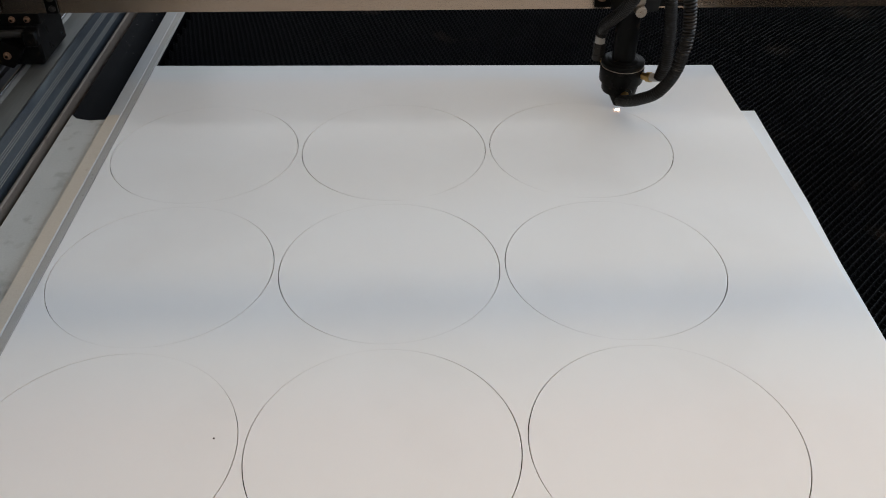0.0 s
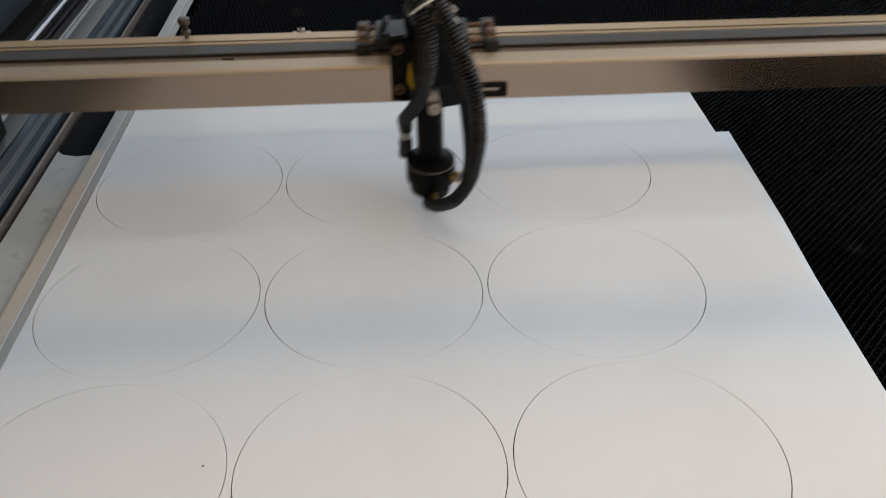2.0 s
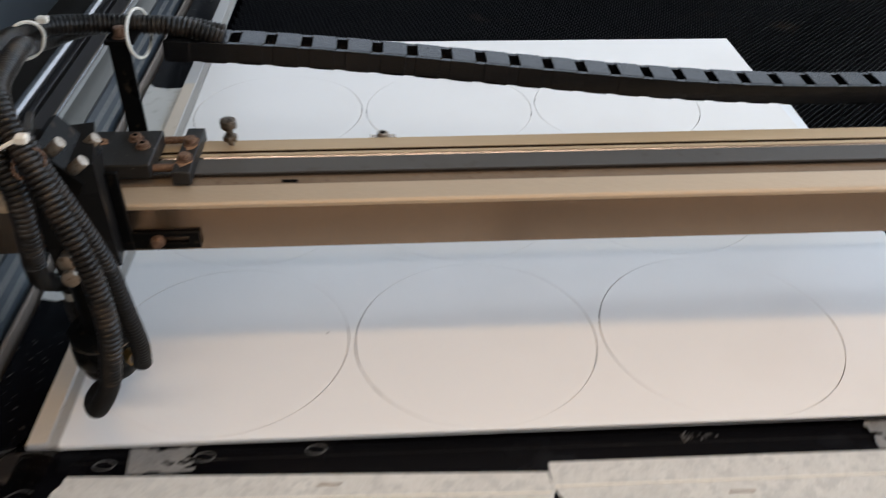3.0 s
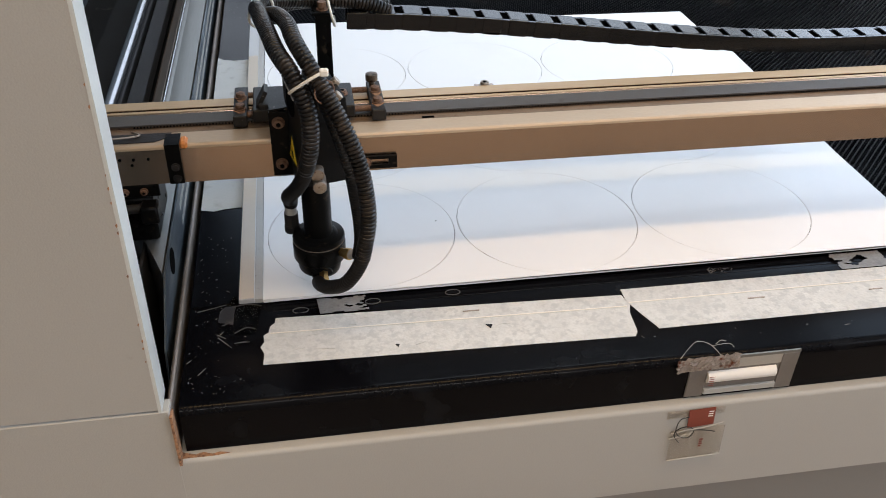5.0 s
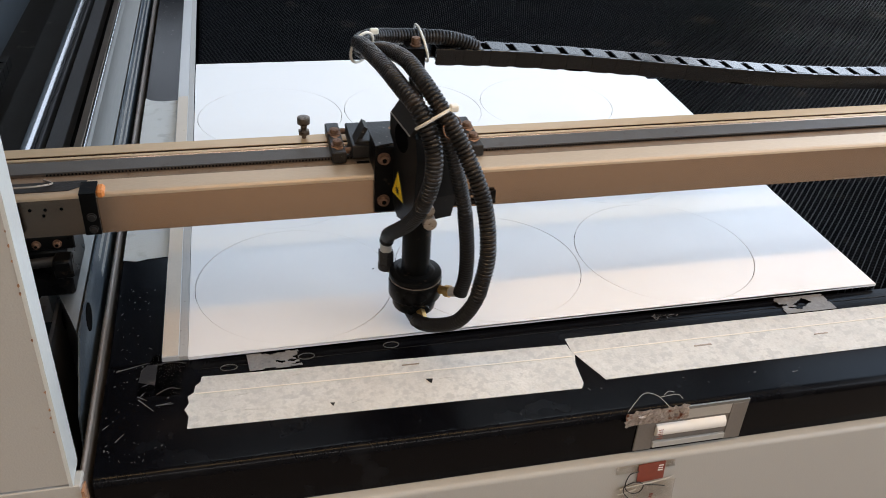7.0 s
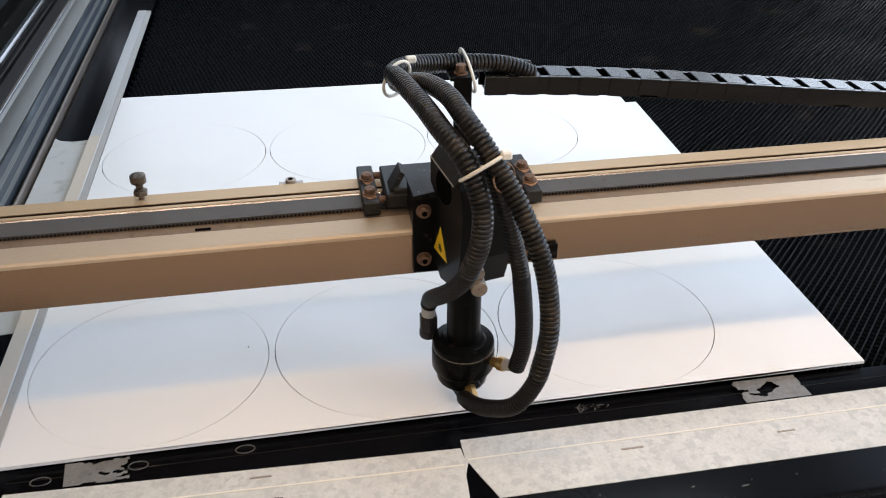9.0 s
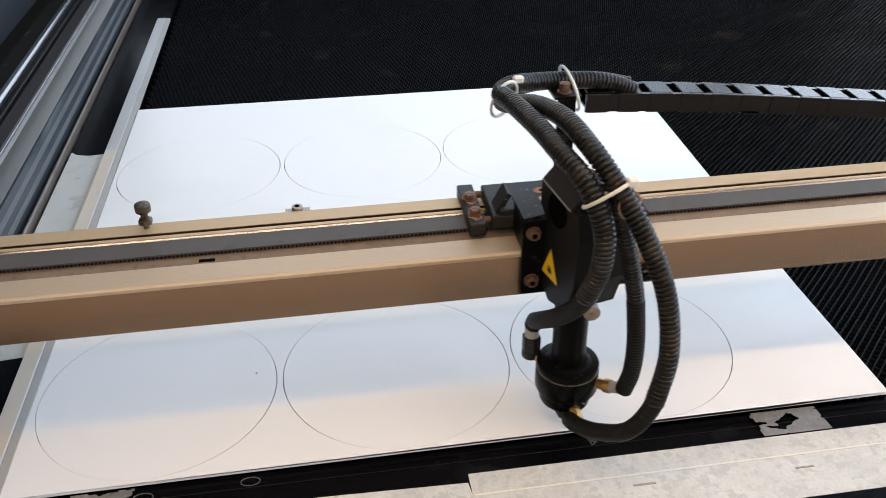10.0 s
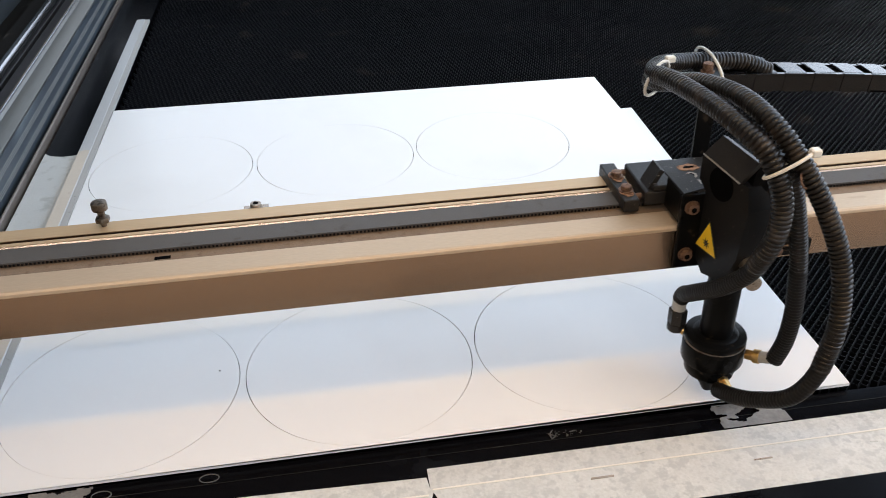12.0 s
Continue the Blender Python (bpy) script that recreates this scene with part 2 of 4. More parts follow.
# clear tint for an unseen pane added to cool the light below it
SHADE_PANE = bpy.data.materials.new("tinted_shade_pane")
SHADE_PANE.use_nodes = True
nt = SHADE_PANE.node_tree
tint = nt.nodes.new("ShaderNodeBsdfTransparent")
tint.inputs["Color"].default_value = (0.87, 0.94, 1.0, 1)
nt.links.new(tint.outputs[0], nt.nodes["Material Output"].inputs[0])
SPARK = glowing("laser_flare", (1.0, 0.60, 0.44), 14.0)


# ---- building helpers ----
def part(name, bm, mat, parent=None, label="", smooth=False):
    me = bpy.data.meshes.new(name)
    bmesh.ops.recalc_face_normals(bm, faces=bm.faces)
    bm.to_mesh(me)
    bm.free()
    for f in me.polygons:
        f.use_smooth = smooth
    if smooth:
        me.set_sharp_from_angle(angle=radians(38))
    me.materials.append(mat)
    ob = new(name, me)
    ob.parent = parent
    if label:
        ob["label"] = label
    return ob


def thing(name, label, category, group="", kind=""):
    return tagged(new(name), label, category, group, kind)


def box(x0, x1, y0, y1, z0, z1, bevel=0.0, bm=None, m=None, seg=1):
    out = bm or bmesh.new()
    vs = bmesh.ops.create_cube(out, size=1)["verts"]
    bmesh.ops.transform(out, verts=vs, matrix=Matrix.Translation(((x0 + x1) / 2, (y0 + y1) / 2, (z0 + z1) / 2)) @ Matrix.Diagonal((x1 - x0, y1 - y0, z1 - z0, 1)))
    if bevel:
        edges = list({e for v in vs for e in v.link_edges})
        made = bmesh.ops.bevel(out, geom=edges, offset=bevel, segments=seg, affect='EDGES', profile=0.5)
        vs = list({v for f in made["faces"] for v in f.verts} | {v for v in vs if v.is_valid})
    if m is not None:
        bmesh.ops.transform(out, verts=vs, matrix=m)
    return out


def rod(a, b, r0, r1=None, seg=20, bm=None, bevel=0.0):
    """A round bar or cone from a to b."""
    out = bm or bmesh.new()
    a, b = Vector(a), Vector(b)
    vs = bmesh.ops.create_cone(out, cap_ends=True, segments=seg, radius1=r0, radius2=r0 if r1 is None else r1, depth=(b - a).length)["verts"]
    if bevel:
        ring = [e for e in {e for v in vs for e in v.link_edges} if any(len(f.verts) > 4 for f in e.link_faces)]
        made = bmesh.ops.bevel(out, geom=ring, offset=bevel, segments=2, affect='EDGES', profile=0.5)
        vs = list({v for f in made["faces"] for v in f.verts} | {v for v in vs if v.is_valid})
    turn = (b - a).to_track_quat('Z', 'Y').to_matrix().to_4x4()
    bmesh.ops.transform(out, verts=vs, matrix=Matrix.Translation((a + b) / 2) @ turn)
    return out


def prism(outline, lo, hi, axis="z", bm=None):
    """A flat outline (pairs) given thickness along an axis."""
    out = bm or bmesh.new()
    put = {"z": lambda u, v, w: (u, v, w), "x": lambda u, v, w: (w, u, v), "y": lambda u, v, w: (u, w, v)}[axis]
    a = [out.verts.new(put(u, v, lo)) for u, v in outline]
    b = [out.verts.new(put(u, v, hi)) for u, v in outline]
    out.faces.new(a[::-1])
    out.faces.new(b)
    for i in range(len(a)):
        j = (i + 1) % len(a)
        out.faces.new((a[i], a[j], b[j], b[i]))
    return out


def spline(points, step):
    """Points at even steps along a smooth curve through the given ones."""
    p = [Vector(q) for q in points]
    p = [2 * p[0] - p[1]] + p + [2 * p[-1] - p[-2]]
    dense = []
    for i in range(1, len(p) - 2):
        for k in range(24):
            t = k / 24
            dense.append(0.5 * ((2 * p[i]) + (-p[i - 1] + p[i + 1]) * t + (2 * p[i - 1] - 5 * p[i] + 4 * p[i + 1] - p[i + 2]) * t * t
                                + (-p[i - 1] + 3 * p[i] - 3 * p[i + 1] + p[i + 2]) * t ** 3))
    dense.append(p[-2])
    length = np.r_[0, np.cumsum([(b - a).length for a, b in zip(dense, dense[1:])])]
    at = np.linspace(0, length[-1], max(3, int(length[-1] / step) + 1))
    d = np.array(dense)
    return [Vector(v) for v in np.stack([np.interp(at, length, d[:, k]) for k in range(3)], 1)]


def sweep(points, radius, seg=12, pitch=0.0, ridge=0.0, step=0.003, bm=None):
    """A hose along a curve; pitch and ridge give it rings."""
    out = bm or bmesh.new()
    line = spline(points, pitch / 4 if pitch else step)
    side = Vector((0, 0, 1)).cross(line[1] - line[0])
    side = side.normalized() if side.length > 1e-6 else Vector((1, 0, 0))
    rings = []
    for i, c in enumerate(line):
        ahead = (line[min(i + 1, len(line) - 1)] - line[max(i - 1, 0)]).normalized()
        side = (side - ahead * side.dot(ahead)).normalized()
        up = ahead.cross(side)
        r = radius + (ridge * (0.0, 0.85, 1.0, 0.85)[i % 4] - ridge if pitch else 0.0)
        rings.append([out.verts.new(c + r * (math.cos(2 * math.pi * k / seg) * side + math.sin(2 * math.pi * k / seg) * up)) for k in range(seg)])
    for a, b in zip(rings, rings[1:]):
        for k in range(seg):
            out.faces.new((a[k], a[(k + 1) % seg], b[(k + 1) % seg], b[k]))
    out.faces.new(rings[0][::-1])
    out.faces.new(rings[-1])
    return out


def hexbolt(name, parent, at, way, r=0.004, h=0.004, mat=None, washer=True):
    """A socket-head bolt with a washer."""
    at, way = Vector(at), Vector(way).normalized()
    bm = bmesh.new()
    if washer:
        rod(at, at + way * 0.001, r * 1.35, seg=16, bm=bm)
    rod(at + way * 0.001, at + way * (0.001 + h), r, seg=16, bm=bm, bevel=0.0006)
    ob = part(name, bm, mat or RUST, parent, smooth=True)
    if parent is None or parent.parent is None:
        # raised black hexagon gives the socket its shade by colour
        part("socket", rod(at + way * (0.0010 + h), at + way * (0.0012 + h), r * 0.52, seg=6), TRAY_AND_HOLES, ob)
    return ob


# ---- the workshop round the machine ----
def slab(name, x0, x1, y0, y1, z0, z1, mat, label, category):
    return tagged(part(name, box(x0, x1, y0, y1, z0, z1), mat), label, category, kind="structure")


def wall_with_opening(name, mat, label, axis, at, thick, u0, u1, z0, z1, ou0, ou1, oz0, oz1):
    """An upright wall across an axis with one opening through it."""
    bm = bmesh.new()
    for a, b, c, d in ((u0, ou0, z0, z1), (ou1, u1, z0, z1), (ou0, ou1, z0, oz0), (ou0, ou1, oz1, z1)):
        if b - a < 1e-4 or d - c < 1e-4:
            continue
        if axis == "y":
            box(a, b, at, at + thick, c, d, bm=bm)
        else:
            box(at, at + thick, a, b, c, d, bm=bm)
    return tagged(part(name, bm, mat), label, "wall", kind="structure")


FLOOR = -0.90
slab("floor", -4.2, 3.0, -5.2, 4.2, FLOOR - 0.1, FLOOR, CONCRETE, "tan worn screed workshop floor under the machine", "floor")
# end and side wall openings are added to let in unseen light
wall_with_opening("wall_north", PLASTER, "dull plaster workshop end wall with an added opening for light", "y", 4.0, 0.2, -4.2, 2.8, FLOOR, 3.3, -3.8, 2.6, 0.2, 3.0)
slab("wall_south", -4.2, 2.8, -5.2, -5.0, FLOOR, 3.3, PLASTER, "dull plaster workshop end wall", "wall")
slab("wall_west", -4.2, -4.0, -5.0, 4.0, FLOOR, 3.3, PLASTER, "dull plaster workshop side wall", "wall")
wall_with_opening("wall_east", PLASTER, "dull plaster workshop wall with an added opening for light", "x", 2.8, 0.2, -5.2, 4.2, FLOOR, 3.3, -3.0, 3.8, 0.2, 3.0)
slab("ceiling", -4.2, 3.0, -5.2, 4.2, 3.3, 3.4, CEILING, "dull brown boarded ceiling", "ceiling")
# fittings out of view, added above the ceiling lights
for yy in (-3.75, -1.10, 1.45):
    tagged(part("tube_lamp", box(-2.85, 1.85, yy - 0.37, yy + 0.37, 3.19, 3.30, 0.01), WHITE), "long white ceiling lamp fitting, added out of view", "ceiling lamp", "ceiling lamps")

# ---- the machine's cabinet and bed ----
BED_FAR, BED_RIGHT = 1.55, 1.45
BESIDE = 0.0065     # the drive side sits this much nearer the bed


def laser_cutter():
    top = thing("laser_cutter", "large beige laser cutting machine with black bed frame and added unseen shading bar", "laser cutter")
    top.location = (0, 0, FLOOR)

    def add(name, bm, mat, label="", smooth=False, parent=None):
        beside = max(v.co.x for v in bm.verts) < -0.30
        bmesh.ops.translate(bm, verts=bm.verts, vec=(BESIDE if beside else 0.0, 0, -FLOOR))
        return part(name, bm, mat, parent or top, label, smooth)
    # bed frame: front member with a rounded front edge, left, far and right members
    prof = [(-0.3085, -0.030), (-0.3085, -0.0065), (-0.3290, -0.0065), (-0.3300, -0.0045)]
    for k in range(7):
        a = radians(90 + 15 * k)
        prof.append((-0.4365 + 0.0090 * math.cos(a), -0.0135 + 0.0090 * math.sin(a)))
    prof += [(-0.4455, -0.0530), (-0.4200, -0.0530), (-0.4200, -0.0300)]
    add("bed_frame_front", prism(prof, -0.3795, BED_RIGHT, "x"), BLACK, "glossy black enamelled bed frame, scratched and dusty", True)
    add("bed_frame_side", box(-0.386, -0.3165, -0.3083, BED_FAR, -0.030, -0.0048, 0.0012), BLACK, "black enamelled bed frame, scuffed", True)
    add("bed_frame_far", box(-0.2995, BED_RIGHT, BED_FAR - 0.1, BED_FAR, -0.030, -0.0048, 0.0012), BLACK)
    add("bed_frame_right", box(BED_RIGHT - 0.1, BED_RIGHT, -0.3083, BED_FAR - 0.1005, -0.030, -0.0048, 0.0012), BLACK)
    add("bed_tray", box(-0.38, BED_RIGHT, -0.40, BED_FAR, -0.075, -0.065), TRAY_AND_HOLES)
    add("groove_line", box(-0.30, BED_RIGHT, -0.3222, -0.3216, -0.0066, -0.0062), DARK)
    # aluminium strip that the sheet butts against
    add("edge_strip", box(-0.3395, -0.3245, -0.309, 0.842, -0.0045, 0.0012, 0.0005), STRIP, "long brushed aluminium strip along the bed")
    add("strip_lip", box(-0.3244, -0.3168, -0.309, 0.842, -0.0045, 0.0002, 0.0003), STRIP_LIP, "duller stepped lip of the strip, dirty along the sheet")
    add("strip_tape", prism([(-0.3390, -0.3085), (-0.3252, -0.3080), (-0.3250, 0.2860), (-0.3300, 0.2880), (-0.3390, 0.2850)], 0.0013, 0.0016), STRIP_TAPE, "yellowed paper tape laid over the strip")
    # thin cabinet rim beside the bed
    add("rim", box(-0.3945, -0.3905, -0.452, BED_FAR, -0.30, 0.004, 0.0015), WORN_RIM, "thin folded sheet-metal rim, worn at the edge", True)
    # guide rail profile
    rail = [(-0.402, -0.25), (-0.402, 0.036), (-0.404, 0.044), (-0.410, 0.046), (-0.428, 0.046), (-0.431, 0.049), (-0.435, 0.049), (-0.440, 0.040), (-0.452, 0.030), (-0.452, -0.25)]
    rb = prism(rail, -0.20, BED_FAR, "y")
    for v in rb.verts:
        if v.co.y < 0:
            v.co.y = -0.250 - 2.64 * (v.co.x + 0.4285)
    r = add("guide_rail", rb, STEEL, "grey aluminium guide rail profile", True)
    fb = prism([(-0.318, 0.0450), (BED_FAR, 0.0450), (BED_FAR, -0.20), (-0.40, -0.20), (-0.40, -0.060), (-0.378, 0.0040)], -0.4018, -0.4002, "x")
    add("rail_face", fb, BLUE_STEEL, "blue-grey steel rail face with scratched grooves")
    for z in (0.0085, 0.0115, 0.0145, 0.0270, 0.0300, 0.0330):
        add("rail_groove", box(-0.4004, -0.3997, -0.18, BED_FAR, z, z + 0.0005), GREY_PL)
    add("rust_channel", box(-0.478, -0.4525, -0.42, BED_FAR, -0.05, -0.030), RUST_BAND, "rust-brown channel beside the rail")
    add("flat_bar", box(-0.500, -0.4785, -0.40, BED_FAR, -0.02, 0.000, 0.001), BAR_STEEL, "flat grey steel bar")
    add("rail_flank", prism([(-0.4365, 0.0487), (-0.4405, 0.0405), (-0.4525, 0.0305), (-0.4528, 0.0312), (-0.4412, 0.0413), (-0.4374, 0.0490)], -0.20, BED_FAR, "y"), TAN_STEEL, "tan-stained sloping flank of the rail")
    # thin bright rod stands for the highlight along the rail's ridge
    add("rail_bead", rod((-0.4335, -0.20, 0.0494), (-0.4335, BED_FAR, 0.0494), 0.0012, seg=12), CHROME, "bright bead added as the rail's highlight", True)
    add("shaft", rod((-0.518, -0.40, 0.006), (-0.518, BED_FAR, 0.006), 0.0085, seg=28), CHROME, "polished round guide shaft", True)
    add("shaft_bed", box(-0.5290, -0.5075, -0.40, BED_FAR, -0.02, -0.0010, 0.001), BAR_STEEL, "dull grey shaft support")
    add("trough", box(-0.70, -0.4525, -0.452, BED_FAR, -0.09, -0.06), DARK)
    add("trough_ledge", box(-0.575, -0.530, -0.40, BED_FAR, -0.06, -0.012), DARK)
    # end block with bored holes near the front
    blk = add("end_block", box(-0.480, -0.4275, -0.40, -0.255, -0.09, 0.014, 0.002), BLACK_METAL, "black end block with a round bore", True)
    # solid disc whose black colour stands for the shaded bore
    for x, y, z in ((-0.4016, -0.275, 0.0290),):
        add("bore", rod((x - 0.002, y, z), (x + 0.0022, y, z), 0.0130, seg=28), TRAY_AND_HOLES)
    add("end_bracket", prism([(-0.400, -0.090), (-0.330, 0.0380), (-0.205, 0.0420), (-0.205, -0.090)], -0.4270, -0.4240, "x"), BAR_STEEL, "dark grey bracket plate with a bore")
    # another solid disc, black as the inside of a bore
    add("bore", rod((-0.4255, -0.2580, 0.0200), (-0.4236, -0.2580, 0.0200), 0.0120, seg=24), TRAY_AND_HOLES)
    # housing over the drive side: front panel with a pale return edge, inner wall
    add("housing_panel", prism([(-1.30, 0.0092), (-0.3990, 0.0092), (-0.3890, 1.20), (-1.30, 1.20)], -0.4560, -0.4535, "y"), BEIGE, "beige enamelled housing panel")
    eb = bmesh.new()
    for lo, hi, y0, y1 in ((0.0, 0.0028, -0.4562, -0.4300),):
        prism([(-0.3990 + lo, 0.0065), (-0.3990 + hi, 0.0065), (-0.3890 + hi, 1.20), (-0.3890 + lo, 1.20)], y0, y1, "y", bm=eb)
    add("housing_edge", eb, RIM, "pale chipped folded edge")
    # roof out of view, added to shade the drive side
    add("housing_roof", box(-1.30, -0.3890, -0.4530, BED_FAR, 1.20, 1.22, 0.002), BEIGE)
    add("housing_inner_wall", box(-0.675, -0.655, -0.4530, BED_FAR, -0.09, 1.1995), INNER, "blue-grey painted inner wall")
    # end wall added to block window light along the trough
    add("housing_back", box(-1.30, -0.536, BED_FAR - 0.02, BED_FAR - 0.001, -0.0595, 1.1990), INNER, "blue-grey end wall added to keep light out")
    for y, z in ((0.15, 0.10), (0.36, 0.06), (0.58, 0.06)):
        add("wall_bolt", rod((-0.655, y, z), (-0.651, y, z), 0.007, seg=12), BOLT)
    # unseen bar, tinted pane and posts added over the bed to shade it
    add("lid_crossbar", box(-1.0, BED_RIGHT, -0.2655, -0.2305, 0.585, 0.612, 0.003), BEIGE, "unseen crossbar added to shade the sheet")
    add("lid_pane", prism([(-0.334, 0.619), (-0.334, 0.615), (BED_FAR, 0.90), (BED_FAR, 0.904)], -1.0, BED_RIGHT, "x"), SHADE_PANE, "unseen pale blue pane added to tint the lamp light")
    for x in (-1.0, BED_RIGHT + 0.055):
        add("lid_post", box(x - 0.02, x - 0.001, -0.2605, -0.2355, 0.0 if x < 0 else 0.0205, 0.612, 0.003), BEIGE)
    # cabinet below
    fold = [(-0.4200, -0.0535)] + [(-0.4515 + 0.0045 * math.cos(radians(90 + 15 * k)), -0.0580 + 0.0045 * math.sin(radians(90 + 15 * k))) for k in range(7)]
    add("front_panel", prism(fold + [(-0.4560, -0.1700), (-0.4400, -0.1700), (-0.4400, -0.0700), (-0.4200, -0.0700)], -0.3905, BED_RIGHT + 0.05, "x"), BEIGE, "beige enamelled front panel folded over below the bed", True)
    rnd = random.Random(21)
    for k in range(16):
        z = rnd.uniform(0.02, 0.36)
        x, r = -0.3990 + 0.0084 * z - rnd.uniform(0, 0.0010), rnd.uniform(0.0004, 0.0012)
        add("paint_chip", prism([(x - r, z), (x - 0.2 * r, z - r * 1.6), (x + 0.4 * r, z - r * 0.3), (x + 0.3 * r, z + r * 1.4), (x - 0.5 * r, z + r)], -0.4564, -0.4561, "y"), RUST_STAIN)
    add("lower_panel", box(-1.30, BED_RIGHT + 0.05, -0.4400, -0.4200, FLOOR, -0.1705), LOWER, "grey lower cabinet panel")
    add("side_cabinet_front", box(-1.30, -0.3910, -0.4562, -0.4400, -0.17, 0.0066, 0.001), BEIGE, "beige cabinet panel below the housing")
    add("rear_cabinet", box(-1.30, -0.71, -0.4395, BED_FAR, FLOOR, -0.10), BEIGE)
    add("right_cabinet", box(BED_RIGHT, BED_RIGHT + 0.06, -0.4195, BED_FAR, FLOOR, 0.02), BEIGE)
    add("far_cabinet", box(-1.30, BED_RIGHT + 0.06, BED_FAR, BED_FAR + 0.06, FLOOR, 0.30), BLACK)
    add("rust_patch", prism([(-0.3903, -0.4530), (-0.3600, -0.4530), (-0.3480, -0.4515), (-0.3580, -0.4495), (-0.3640, -0.4510), (-0.3720, -0.4480), (-0.3780, -0.4500), (-0.3903, -0.4455)], -0.0537, -0.0532), RUST_STAIN, "flaking rust at the corner")
    add("rust_corner", box(-0.3912, -0.3890, -0.4588, -0.4480, -0.0560, 0.0020), RUST_STAIN)
    # recessed roller in the front face
    fx0, fx1, fz0, fz1, fy = 0.073, 0.179, -0.0505, -0.0040, -0.4475
    h = add("roller_bezel", box(fx0, fx1, fy, fy + 0.0018, fz1 - 0.0025, fz1 + 0.0005), STEEL, "recessed white roller in a metal bezel")
    add("bezel_side", box(fx0, fx0 + 0.0175, fy, fy + 0.0018, fz0, fz1 - 0.0027, 0.0004), DARK_BEZEL, "dull grey bezel side", parent=h)
    add("bezel_side", box(fx1 - 0.0165, fx1, fy, fy + 0.0018, fz0, fz1 - 0.0027, 0.0004), DARK_BEZEL, parent=h)
    add("recess_top", box(fx0 + 0.0177, fx1 - 0.0167, fy + 0.0004, fy + 0.0018, fz1 - 0.0140, fz1 - 0.0027), GREY_PL, parent=h)
    add("recess_back", box(fx0 + 0.0177, fx1 - 0.0167, fy + 0.0010, fy + 0.0018, fz0 + 0.0090, fz1 - 0.0142), DARK_BEZEL, parent=h)
    add("lip", box(fx0 + 0.0177, fx1 - 0.0167, fy - 0.0012, fy + 0.0018, fz0 + 0.0020, fz0 + 0.0088, 0.0006), BEIGE, "beige lip under the roller", parent=h)
    add("roller", rod((fx0 + 0.0180, fy + 0.003, -0.0275), (fx1 - 0.0205, fy + 0.003, -0.0275), 0.0070, seg=24), WHITE, "white plastic roller", True, parent=h)
    for k in range(5):
        add("mark", box(fx0 + 0.0185 + 0.0012 * (k % 2), fx0 + 0.0235, fy - 0.0046, fy - 0.0040, -0.0340 + 0.0026 * k, -0.0338 + 0.0026 * k), RED, parent=h)
    return top


laser_cutter()


RIBBON = radians(44)


def honeycomb():
    """Expanded foil cells: three walls a cell, each a thin upright strip with its own top edge."""
    a, wall, top, deep = 0.0042, 0.00024, -0.0052, 0.020
    dx, dy = a * math.sqrt(3), a * 1.5
    us, vs = np.arange(-0.5, 1.9, dx), np.arange(-1.2, 1.2, dy)
    gx, gy = np.meshgrid(us, vs)
    gx = gx + (np.arange(len(vs)) % 2)[:, None] * dx / 2
    c = np.stack([gx.ravel(), gy.ravel()], 1)
    turn = np.array([[math.cos(RIBBON), -math.sin(RIBBON)], [math.sin(RIBBON), math.cos(RIBBON)]])
    c = c @ turn.T
    c = c[(c[:, 0] > -0.304) & (c[:, 0] < 1.25) & (c[:, 1] > -0.306) & (c[:, 1] < BED_FAR - 0.102)]
    c = c[~((c[:, 0] < 0.385) & (c[:, 1] < 0.375))]
    rng = np.random.default_rng(4)
    c = c + 0.0007 * np.stack([np.sin(c[:, 1] * 31 + c[:, 0] * 13), np.cos(c[:, 0] * 27 + c[:, 1] * 9)], 1)
    corner = a * np.array([(0, 0.86), (0.866, 0.64), (0.866, -0.64), (0, -0.86)]) @ turn.T
    verts, faces = [], []
    sag = 0.0012 * np.sin(c[:, 0] * 7.0) * np.cos(c[:, 1] * 9.0) - 0.0006
    for k in range(3):
        p, q = c + corner[k], c + corner[k + 1]
        d = (q - p) / np.linalg.norm(corner[k + 1] - corner[k])
        n = np.stack([-d[:, 1], d[:, 0]], 1) * wall
        zt = (top + np.minimum(sag, 0) + rng.normal(0, 0.0002, len(c)) - (0.0022 if k == 1 else 0.0))[:, None]
        zb = zt - deep
        quad = [np.hstack([p - n, zb]), np.hstack([p - n, zt]), np.hstack([p + n, zt]), np.hstack([p + n, zb]),
                np.hstack([q - n, zb]), np.hstack([q - n, zt]), np.hstack([q + n, zt]), np.hstack([q + n, zb])]
        base = np.arange(len(c)) * 8 + sum(len(v) for v in verts)
        verts.append(np.stack(quad, 1).reshape(-1, 3))
        for f in ((0, 4, 5, 1), (1, 5, 6, 2), (2, 6, 7, 3)):
            faces.append(np.stack([base + i for i in f], 1))
    v, f = np.concatenate(verts), np.concatenate(faces)
    me = bpy.data.meshes.new("honeycomb_bed")
    me.from_pydata(v.tolist(), [], f.tolist())
    me.materials.append(HONEY)
    ob = new("honeycomb_bed", me)
    return tagged(ob, "black soot-stained metal honeycomb cutting bed", "honeycomb bed", kind="stuff")


honeycomb()

# ---- the sheet and its nine cut discs ----
PITCH_X, PITCH_Y, DISC_R, KERF, THICK = 0.205, 0.2067, 0.0998, 0.00042, 0.003
CENTRES = [(PITCH_X * i, PITCH_Y * j) for j in (1, 0, -1) for i in (-1, 0, 1)]


